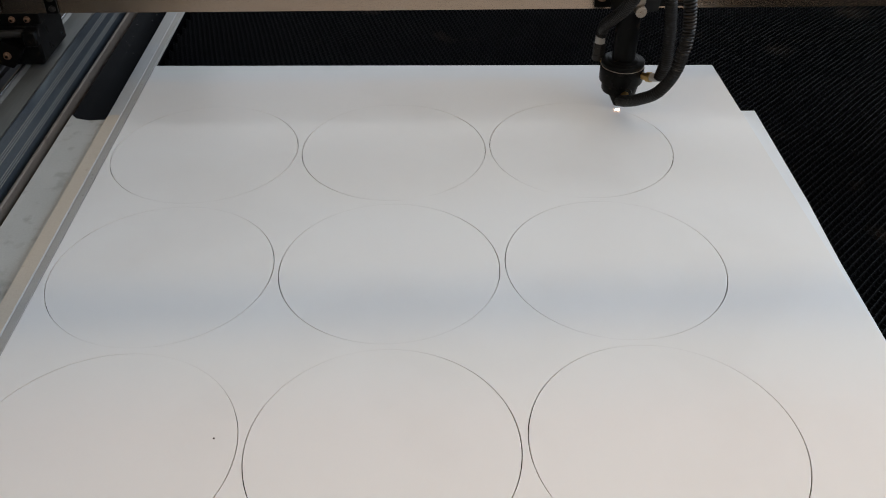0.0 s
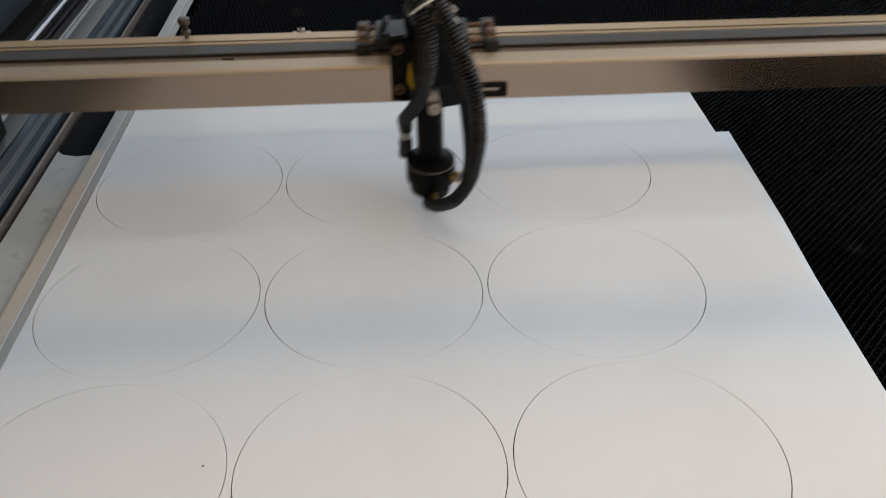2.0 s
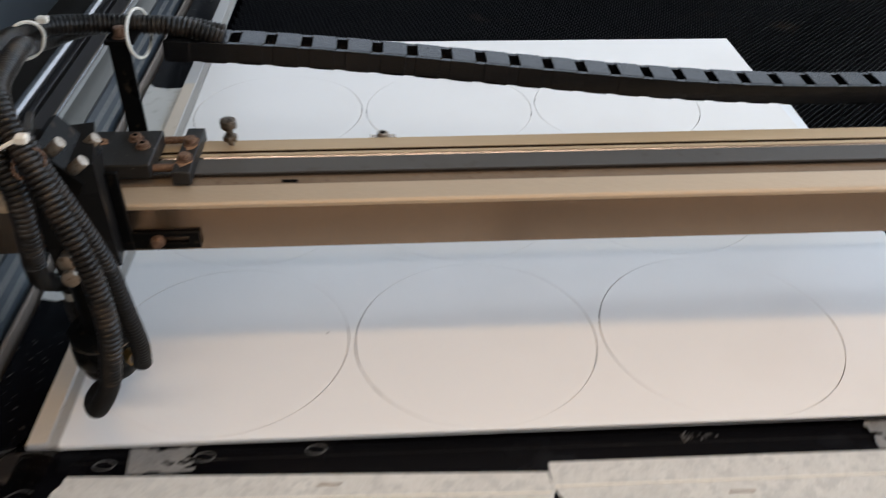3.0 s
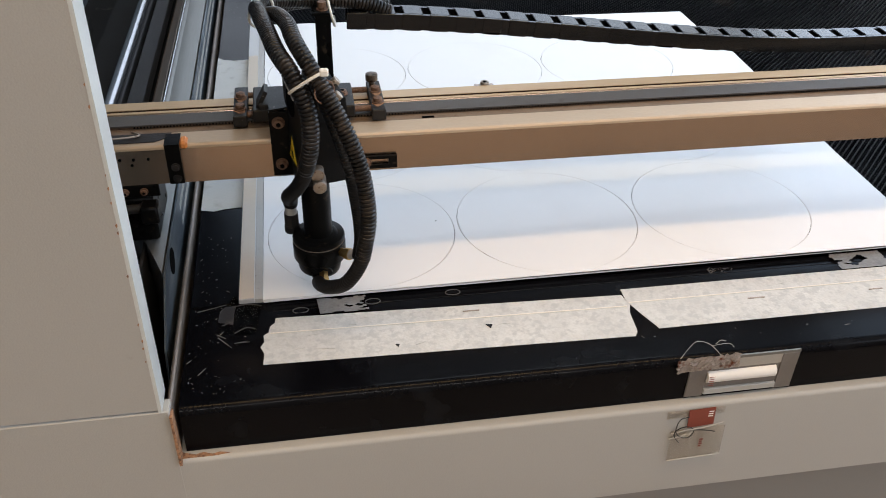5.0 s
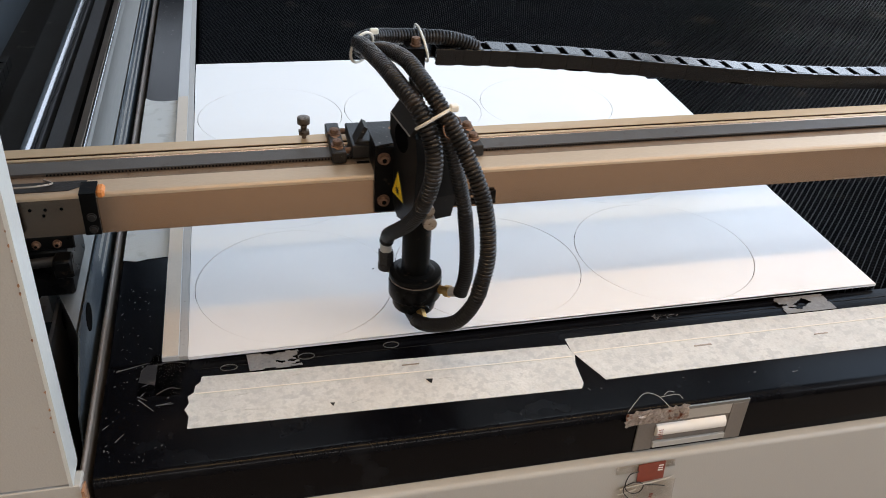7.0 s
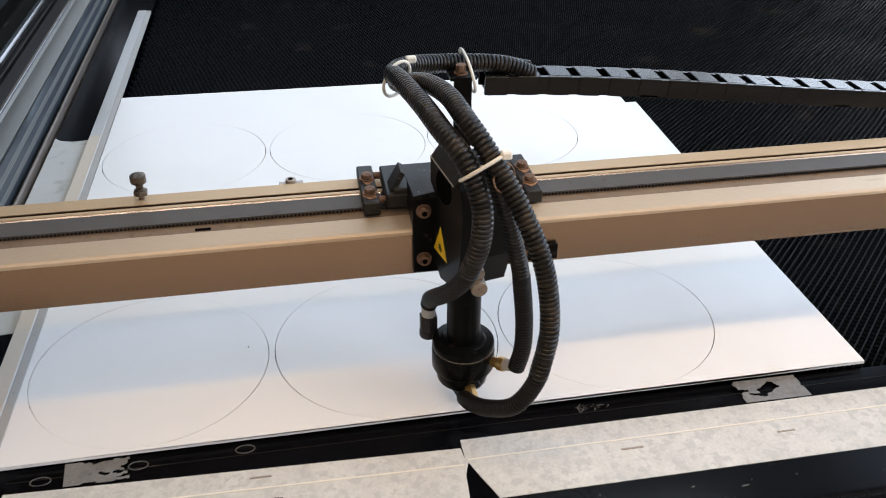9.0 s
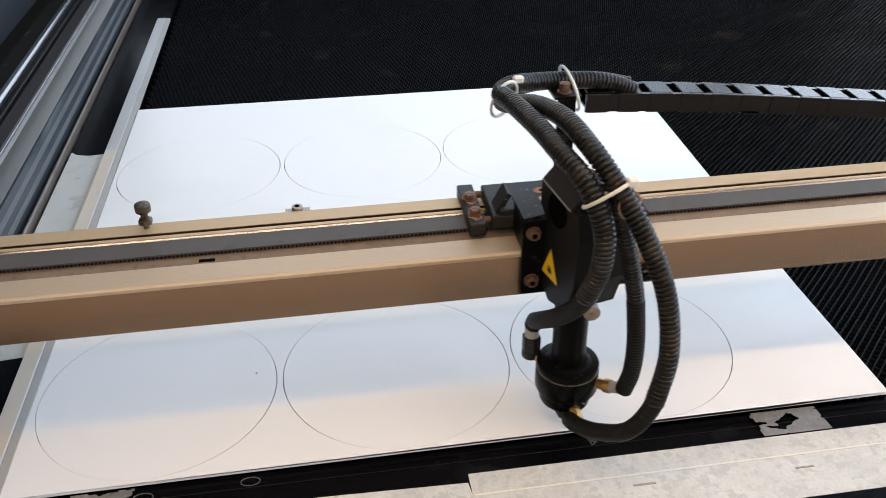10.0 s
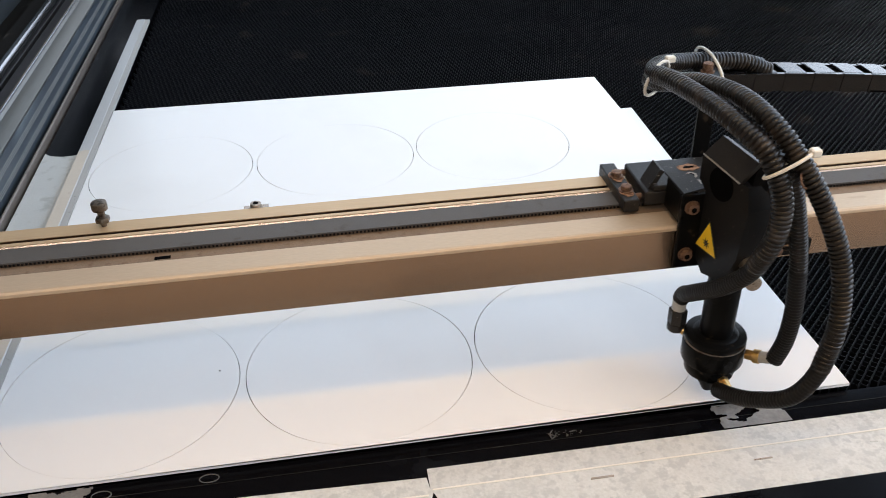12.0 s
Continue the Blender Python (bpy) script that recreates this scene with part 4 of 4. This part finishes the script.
    part("slide_bar", rod((-0.465, 0.0180, 0.0930), (-0.402, 0.0240, 0.0930), 0.0045, seg=14), DUSTY, g, "dusty black slide bar", True)
    part("slide_block", box(-0.418, -0.402, 0.0120, 0.0298, 0.080, 0.0985, 0.002), BLACK_METAL, g, "", True)
    part("wiper", prism([(-0.462, 0.060), (-0.440, 0.052), (-0.424, 0.074), (-0.446, 0.086)], 0.018, 0.0295, "y"), BLACK_METAL, g)
    hexbolt("wiper_bolt", g, (-0.443, 0.0180, 0.068), (0, -1, 0), 0.0034, 0.003)
    for o in g.children_recursive:
        o.data.transform(Matrix.Scale(0.984, 4))
    return g


GANTRY = gantry()


# ---- the laser head: slides along the beam; its origin lies under the nozzle's tip ----
def laser_head():
    h = thing("laser_carriage", "black laser carriage with corrugated hoses and rusty bolts", "laser carriage")
    ax, ay = 0.0025, 0.0080
    # lens tube, cap and nozzle
    tube = part("lens_tube", rod((ax, ay, 0.058), (ax, ay, 0.150), 0.0135, seg=36), BLACK_METAL, h, "black anodised lens tube", True)
    cb = rod((ax, ay, 0.0350), (ax, ay, 0.0540), 0.0255, seg=40, bevel=0.0015)
    rod((ax, ay, 0.0540), (ax, ay, 0.0548), 0.0240, seg=40, bm=cb)
    rod((ax, ay, 0.0548), (ax, ay, 0.0610), 0.0252, seg=40, bm=cb, bevel=0.002)
    rod((ax, ay, 0.0610), (ax, ay, 0.0625), 0.0185, 0.016, seg=40, bm=cb)
    part("lens_cap", cb, BLACK_METAL, h, "black round lens holder with a bright worn rim", True)
    part("rim_ring", rod((ax, ay, 0.0541), (ax, ay, 0.0547), 0.0249, seg=40), BOLT, h)
    nb = rod((ax - 0.0015, ay - 0.001, 0.0195), (ax, ay, 0.0350), 0.0200, 0.0222, seg=32, bevel=0.003)
    rod((ax - 0.0020, ay - 0.0060, 0.0045), (ax - 0.001, ay - 0.002, 0.0205), 0.0040, 0.0135, seg=24, bm=nb)
    rod((ax + 0.004, ay - 0.012, 0.030), (ax + 0.003, ay - 0.019, 0.027), 0.0075, seg=16, bm=nb)
    part("nozzle", nb, BLACK_METAL, h, "black conical air nozzle", True)
    # clamp knobs on the tube
    for x, y, z in ((0.0065, -0.024, 0.1315), (0.0050, -0.020, 0.1420)):
        part("knob", rod((x, y + 0.016, z), (x, y - 0.003, z), 0.0062, seg=18, bevel=0.0008), BOLT, h, "tarnished brown clamp knob", True)
    turn = Matrix.Translation((-0.019, 0.033, 0)) @ Matrix.Rotation(radians(13.7), 4, "Z") @ Matrix.Translation((0.019, -0.033, 0))

    def turned(bm):
        bmesh.ops.transform(bm, verts=bm.verts, matrix=turn)
        return bm
    # mirror housing: chamfered body, leaning front plate, sloping mount behind it
    side = [(0.035, 0.212), (-0.018, 0.209), (-0.022, 0.190), (-0.019, 0.150), (-0.010, 0.122), (0.016, 0.116), (0.0260, 0.125), (0.0260, 0.185), (0.035, 0.192)]
    body = part("mirror_housing", turned(prism(side, -0.0190, 0.0230, "x")), HOUSING, h, "black mirror housing, chamfered below")
    pb = bmesh.new()
    quad = [Vector(q) for q in ((-0.0192, 0.0345, 0.2130), (-0.0105, -0.0100, 0.2100), (-0.0030, -0.0175, 0.2290), (-0.0118, 0.0240, 0.2320))]
    norm = (quad[1] - quad[0]).cross(quad[3] - quad[0]).normalized() * 0.004
    if norm.x > 0:
        norm = -norm
    f0, f1 = [pb.verts.new(q) for q in quad], [pb.verts.new(q - norm) for q in quad]
    pb.faces.new(f0)
    pb.faces.new(f1[::-1])
    for i in range(4):
        pb.faces.new((f0[i], f0[(i + 1) % 4], f1[(i + 1) % 4], f1[i]))
    part("mirror_plate", pb, BROWN_METAL, h, "leaning dusty mirror cover plate")
    part("worn_edge", rod((-0.0194, 0.0345, 0.2128), (-0.0108, -0.0100, 0.2098), 0.0006, seg=8), FITTING, body, "bare chipped metal edge", True)
    back = prism([(-0.004, 0.205), (-0.001, 0.224), (0.004, 0.226), (0.027, 0.198), (0.023, 0.190)], -0.014, 0.030, "y")
    back2 = part("mirror_mount", back, BLACK_METAL, h, "sloping mirror mount with adjusting screws")
    way = Vector((1, 0, 0.86)).normalized()
    for x, y, z in ((0.009, -0.008, 0.2185), (0.020, -0.008, 0.205), (0.020, 0.022, 0.205)):
        at = Vector((x, y, z))
        part("adjusting_screw", rod(at, at + way * 0.012, 0.0042, seg=16, bevel=0.0006), BOLT, back2, "tarnished knurled adjusting screw", True)
    # inlet is a black disc, its depth only in the colour
    part("beam_inlet", turned(rod((-0.0188, 0.010, 0.1985), (-0.0196, 0.010, 0.1985), 0.0130, seg=28)), TRAY_AND_HOLES, body)
    # warning triangle on the housing's side
    def triangle(c, r, x, lift):
        return prism([(c[0] + r * math.cos(a) * 0.95, c[1] + r * math.sin(a) * 1.15) for a in (radians(90), radians(210), radians(330))], x - lift, x, "x")
    sign = part("warning_sign", turned(triangle((0.015, 0.146), 0.0165, -0.0190, 0.0004)), INK, h, "yellow and black triangular warning sign")
    part("sign_face", turned(triangle((0.015, 0.146), 0.0145, -0.0194, 0.0003)), YELLOW, sign)
    star = [(0.015 + (0.0042 if k % 2 else 0.0016) * math.cos(2 * math.pi * k / 16), 0.1445 + (0.0042 if k % 2 else 0.0016) * math.sin(2 * math.pi * k / 16)) for k in range(16)]
    part("sign_symbol", turned(prism(star, -0.0200, -0.0197, "x")), INK, sign)
    # carriage plate on the beam's front and guide block on its top
    part("carriage_plate", box(-0.0345, 0.034, 0.0265, 0.0305, 0.116, 0.182, 0.0008), BLACK_METAL, h, "black steel carriage plate")
    for z in (0.129, 0.1715):
        hexbolt("plate_bolt", h, (-0.0262, 0.0265, z), (0, -1, 0), 0.0044, 0.004)
    part("side_lug", box(-0.0342, -0.0200, 0.0308, 0.060, 0.1555, 0.1822, 0.0008), BLACK_METAL, h, "black side lug")
    part("lug_plate", prism([(-0.0350, 0.0640), (-0.0335, 0.0275), (-0.0150, 0.0330), (-0.0150, 0.0560)], 0.1823, 0.1838), DUSTY, h, "dusty top plate of the lug")
    blockm = part("guide_block", box(-0.050, 0.046, 0.0610, 0.1140, 0.1560, 0.1680, 0.001), DUSTY, h, "black guide block speckled with dust")
    part("guide_step", box(-0.044, -0.0280, 0.0610, 0.0790, 0.1682, 0.1730, 0.0008), DUSTY, h)
    part("guide_wedge", prism([(-0.0525, 0.1575), (-0.0490, 0.1560), (-0.0345, 0.1830), (-0.0380, 0.1850)], 0.066, 0.084, "y"), DUSTY, h)
    for x, y in ((0.028, 0.100), (0.036, 0.088)):
        hexbolt("block_bolt", h, (x, y, 0.1680), (0, 0, 1), 0.0042, 0.003, RUST)

    def stain(x, y, z, rx, ry, parent, seed):
        """A flat rust stain with an uneven outline."""
        rnd = random.Random(seed)
        return part("rust_stain", prism([(x + rx * rnd.uniform(0.75, 1.15) * math.cos(a), y + ry * rnd.uniform(0.75, 1.15) * math.sin(a)) for a in [2 * math.pi * k / 14 for k in range(14)]], z, z + 0.0003), RUST_STAIN, parent, "brown rust stain")

    stain(-0.0004, 0.0960, 0.1681, 0.0095, 0.0065, blockm, 3)
    # black pieces on the block paint the slot's and sockets' shade
    part("bolt_slot", prism([(-0.0050, 0.0945), (0.0040, 0.0945), (0.0045, 0.0972), (-0.0045, 0.0972)], 0.1685, 0.1688), TRAY_AND_HOLES, blockm)
    for x, y in ((-0.0035, 0.0818), (-0.0045, 0.0700), (-0.0360, 0.0696)):
        bb = rod((x, y, 0.1680), (x, y, 0.1688), 0.0048, seg=20)
        part("flush_bolt", bb, BOLT, blockm, "bright ringed flush bolt", True)
        part("bolt_socket", rod((x, y, 0.1686), (x, y, 0.1690), 0.0026, seg=12), TRAY_AND_HOLES, blockm)
    for sx in (-1, 1):
        c = box(0.0620, 0.0755, 0.0560, 0.1240, 0.1530, 0.1640, 0.0008) if sx > 0 else box(-0.0685, -0.0555, 0.0580, 0.1240, 0.1530, 0.1640, 0.0008)
        mid = 0.0690 if sx > 0 else -0.0620
        clamp = part("belt_clamp", c, DUSTY, h, "black belt clamp bar with two rusty bolts")
        for y in (0.074, 0.099):
            stain(mid, y, 0.1641, 0.0062, 0.0095, clamp, int(y * 1000) + sx)
            hexbolt("clamp_bolt", clamp, (mid, y, 0.1643), (0, 0, 1), 0.0044, 0.004)
        for y in (0.070, 0.112):
            part("tension_screw", rod((0.044 * sx, y, 0.160), (0.0685 * sx, y, 0.160), 0.0030, seg=12), RUST, h, "rusty tension screw", True)
    # slotted stop bracket below on the other side
    sb = bmesh.new()
    for a, b, c, d in ((0.034, 0.082, 0.117, 0.1205), (0.034, 0.082, 0.1270, 0.1300), (0.034, 0.046, 0.1205, 0.1270), (0.074, 0.082, 0.1205, 0.1270)):
        box(a, b, 0.0270, 0.0300, c, d, bm=sb)
    brk = part("slotted_bracket", sb, BLACK_METAL, h, "black slotted stop bracket")
    hexbolt("bracket_bolt", brk, (0.052, 0.0270, 0.1238), (0, -1, 0), 0.0040, 0.004)
    # chain post
    pb = box(0.015, 0.030, 0.1240, 0.1270, 0.150, 0.2340, 0.0005)
    box(0.012, 0.034, 0.1240, 0.1640, 0.2340, 0.2365, bm=pb)
    post = part("chain_post", pb, BLACK_METAL, h, "black flat post carrying the cable chain")
    hexbolt("post_screw", post, (0.0225, 0.134, 0.2365), (0, 0, 1), 0.0044, 0.007)
    # hoses
    def hose(points, r, pitch, ridge, mat, label):
        return part("hose", sweep(points, r, 16, pitch, ridge), mat, h, label, True)
    hose([(0.092, 0.160, 0.222), (0.066, 0.158, 0.233), (0.035, 0.154, 0.238), (0.002, 0.144, 0.243), (-0.024, 0.126, 0.249), (-0.0372, 0.1028, 0.2519), (-0.0356, 0.0707, 0.2582), (-0.0281, 0.0212, 0.2604), (-0.0207, -0.0176, 0.2571),
          (-0.0096, -0.0393, 0.2452), (0.0007, -0.0481, 0.2168), (0.0010, -0.0492, 0.1883), (-0.0051, -0.0420, 0.1579)],
         0.0076, 0.0036, 0.0013, HOSE, "black corrugated conduit curling over the carriage")
    hose([(0.0010, -0.0492, 0.1883), (-0.0051, -0.0420, 0.1579), (-0.0122, -0.0277, 0.1358), (-0.0182, -0.0120, 0.1200), (-0.0223, 0.0034, 0.1072), (-0.0230, 0.0149, 0.0978), (-0.0215, 0.0262, 0.0890), (-0.0222, 0.0290, 0.0825)],
         0.0070, 0.0028, 0.0004, RUBBER, "black braided hose to the lens holder")
    hose([(0.092, 0.174, 0.222), (0.062, 0.173, 0.229), (0.025, 0.167, 0.233), (-0.008, 0.150, 0.238), (-0.030, 0.126, 0.238), (-0.0330, 0.0986, 0.2453), (-0.0204, 0.0610, 0.2597), (-0.0112, 0.0185, 0.2672), (-0.0056, -0.0181, 0.2654),
          (0.0071, -0.0414, 0.2481), (0.0254, -0.0589, 0.2149), (0.0402, -0.0708, 0.1750), (0.0448, -0.0785, 0.1302), (0.0383, -0.0819, 0.0912)],
         0.0072, 0.0036, 0.0013, HOSE, "black corrugated conduit looping down to the nozzle")
    hose([(0.0448, -0.0785, 0.1302), (0.0383, -0.0819, 0.0912), (0.0238, -0.0780, 0.0630), (0.0092, -0.0556, 0.0421), (0.0013, -0.0343, 0.0291), (-0.0011, -0.0172, 0.0205)],
         0.0067, 0.0028, 0.0004, RUBBER, "black braided hose end at the nozzle")
    hose([(0.0065, -0.0330, 0.2449), (0.0148, -0.0351, 0.2201), (0.0254, -0.0346, 0.1869), (0.0356, -0.0325, 0.1453), (0.0399, -0.0326, 0.1069)],
         0.0066, 0.0032, 0.0009, HOSE, "thinner black corrugated conduit between the others")
    hose([(0.0356, -0.0325, 0.1453), (0.0399, -0.0326, 0.1069), (0.0413, -0.0292, 0.0755), (0.0385, -0.0252, 0.0529)],
         0.0069, 0.0028, 0.0004, RUBBER, "black rubber hose end at the side fitting")
    # fittings
    fb = rod((0.023, -0.009, 0.0478), (0.029, -0.015, 0.0492), 0.0046, seg=6)
    rod((0.0275, -0.0135, 0.0488), (0.0310, -0.0170, 0.0498), 0.0058, seg=12, bm=fb)
    part("side_fitting", fb, BRASS, h, "brass side fitting", True)
    part("fitting_sleeve", rod((0.030, -0.016, 0.0495), (0.041, -0.026, 0.0540), 0.0048, seg=16), FITTING, h, "pale plastic hose sleeve", True)
    eb = rod((-0.0225, 0.0295, 0.0580), (-0.0225, 0.0295, 0.0720), 0.0078, seg=6, bevel=0.0008)
    rod((-0.0225, 0.0295, 0.0510), (-0.0225, 0.0295, 0.0585), 0.0076, seg=18, bm=eb, bevel=0.001)
    part("elbow_fitting", eb, DUSTY, h, "tarnished elbow fitting", True)
    part("elbow_sleeve", rod((-0.0225, 0.0295, 0.0718), (-0.0225, 0.0295, 0.0860), 0.0058, seg=16), FITTING, h, "pale plastic hose sleeve", True)
    part("elbow_stem", rod((-0.0225, 0.0295, 0.0555), (-0.0150, 0.0210, 0.0500), 0.0036, seg=12), BRASS, h)
    part("nozzle_fitting", rod((0.0040, -0.008, 0.0275), (0.0049, -0.0250, 0.0220), 0.0048, seg=6), BRASS, h, "brass nozzle fitting", True)
    # cable ties
    def tie(points, label):
        return part("cable_tie", sweep(points, 0.0013, 8), NYLON, h, label, True)
    ring = lambda c, u, v, n=14: [tuple(Vector(c) + math.cos(2 * math.pi * k / n) * Vector(u) + math.sin(2 * math.pi * k / n) * Vector(v)) for k in range(n + 1)]
    t1 = tie(ring((0.00125, -0.0455, 0.2415), (0.01380, -0.0033, 0.0099), (-0.0036, -0.0079, 0.0024)), "off-white cable tie round the hoses")
    part("tie_head", box(0.0120, 0.0190, -0.0535, -0.0470, 0.2490, 0.2545, 0.001), NYLON, t1)
    part("wire_ring", sweep(ring((0.0150, -0.0500, 0.2350), (0.008, 0.004, 0.0), (0.0, 0.004, 0.008)), 0.0007, 6), RUST, t1, "twisted rusty wire")
    t2 = tie(ring((-0.0345, 0.1035, 0.2470), (0.0108, 0.007, 0.0), (0.003, -0.002, 0.0145)), "off-white cable tie round the hoses")
    part("tie_head", box(-0.026, -0.018, 0.108, 0.114, 0.257, 0.262, 0.001), NYLON, t2)
    t3 = tie(ring((0.0315, 0.1510, 0.2325), (0.0, 0.0290, 0.0), (-0.0035, 0.0, 0.0160)), "off-white cable tie at the chain end")
    for o in h.children_recursive:
        o.data.transform(Matrix.Scale(0.984, 4))
    return h


HEAD = laser_head()


# ---- cable chains ----
def link_mesh(pitch, deep, high, mat):
    bm = bmesh.new()
    for y0, y1 in ((0.0, 0.0040), (deep - 0.0040, deep)):
        box(0.0, pitch * 0.72, y0, y1, 0.0, high, 0.0005, bm=bm)
        box(pitch * 0.66, pitch * 1.16, y0 + 0.0005 * (1 if y0 == 0 else -1), y1 + 0.0005 * (1 if y0 == 0 else -1), 0.0006, high - 0.0005, bm=bm)
    box(pitch * 0.06, pitch * 0.76, 0.0030, deep - 0.0030, high - 0.0022, high + 0.0002, 0.0005, bm=bm)
    box(pitch * 0.10, pitch * 0.70, 0.0, deep, 0.0, 0.0020, bm=bm)
    me = bpy.data.meshes.new("link")
    bmesh.ops.recalc_face_normals(bm, faces=bm.faces)
    bm.to_mesh(me)
    bm.free()
    me.materials.append(mat)
    return me


def cable_chain(pitch, deep, high, count, height_at, label, mat):
    top = thing("cable_chain", label, "cable chain", "cable chains")
    me = link_mesh(pitch, deep, high, mat)
    x = 0.0
    for k in range(count):
        z0, z1 = height_at(x), height_at(x + pitch)
        ang = math.atan2(z1 - z0, pitch)
        ln = new("link", me)
        ln.parent = top
        ln.matrix_local = Matrix.Translation((x, 0, z0)) @ Matrix.Rotation(-ang, 4, 'Y')
        x += pitch * math.cos(ang)
    return top


def head_chain_height(x):
    """The strand leaves the post level, sags over the first half metre, then runs on level."""
    t = min(1.0, max(0.0, (x + 0.06) / 0.62))
    return -0.050 * (t * t * (3 - 2 * t))


CHAIN_AT = (0.046, 0.1475, 0.2070)
HEAD_CHAIN = cable_chain(0.0275, 0.028, 0.0165, 36, head_chain_height, "black segmented cable chain trailing from the laser head", CHAIN)
SIDE_CHAIN = cable_chain(0.0275, 0.030, 0.020, 24, lambda x: 0.0, "dull black cable chain lying along the inner wall", DARK)
SIDE_CHAIN.matrix_world = pose(-0.600, -0.15, -0.030, 0, 0, 90)

# ---- flare at the cut ----
fl = bmesh.new()
bmesh.ops.create_uvsphere(fl, u_segments=16, v_segments=8, radius=0.0018)
bmesh.ops.scale(fl, vec=(1.5, 1.0, 0.5), verts=fl.verts)
FLARE = tagged(part("laser_flare", fl, SPARK, smooth=True), "small bright flare where the laser cuts the sheet", "laser flare")

# ---- movement ----
CUT = [(0.0, 57.0), (0.25, 62.5), (0.5, 68.0), (0.75, 74.0), (1.0, 80.0), (1.2, 85.0), (1.4, 89.5)]
TRACK = [(t, PITCH_X + 0.1 * math.cos(radians(a)), PITCH_Y + 0.1 * math.sin(radians(a))) for t, a in CUT] + [
    (1.5, 0.2035, 0.3045), (1.6, 0.188, 0.286), (1.7, 0.159, 0.251), (1.8, 0.126, 0.211), (2.0, 0.056, 0.135), (2.25, -0.030, 0.040),
    (2.5, -0.115, -0.055), (2.75, -0.200, -0.157), (3.0, -0.284, -0.256), (3.1, -0.307, -0.287), (3.2, -0.3145, -0.298), (3.4, -0.3145, -0.2985), (4.1, -0.3145, -0.2985),
    (4.4, -0.300, -0.2985), (5.5, -0.2161, -0.2985), (6.5, -0.1393, -0.2985), (7.5, -0.0625, -0.2985), (9.5, 0.0879, -0.2985), (10.5, 0.1664, -0.2985), (12.0, 0.2844, -0.2985)]


def motions():
    walk(GANTRY, [(t, pose(0, y, 0)) for t, x, y in TRACK])
    walk(HEAD, [(t, pose(x, y, 0)) for t, x, y in TRACK])
    walk(HEAD_CHAIN, [(t, pose(x + CHAIN_AT[0], y + CHAIN_AT[1], CHAIN_AT[2])) for t, x, y in TRACK])
    walk(FLARE, [(t, pose(x + 0.001, y - 0.002, 0.001 if t < 1.45 else 0.028)) for t, x, y in TRACK])


motions()
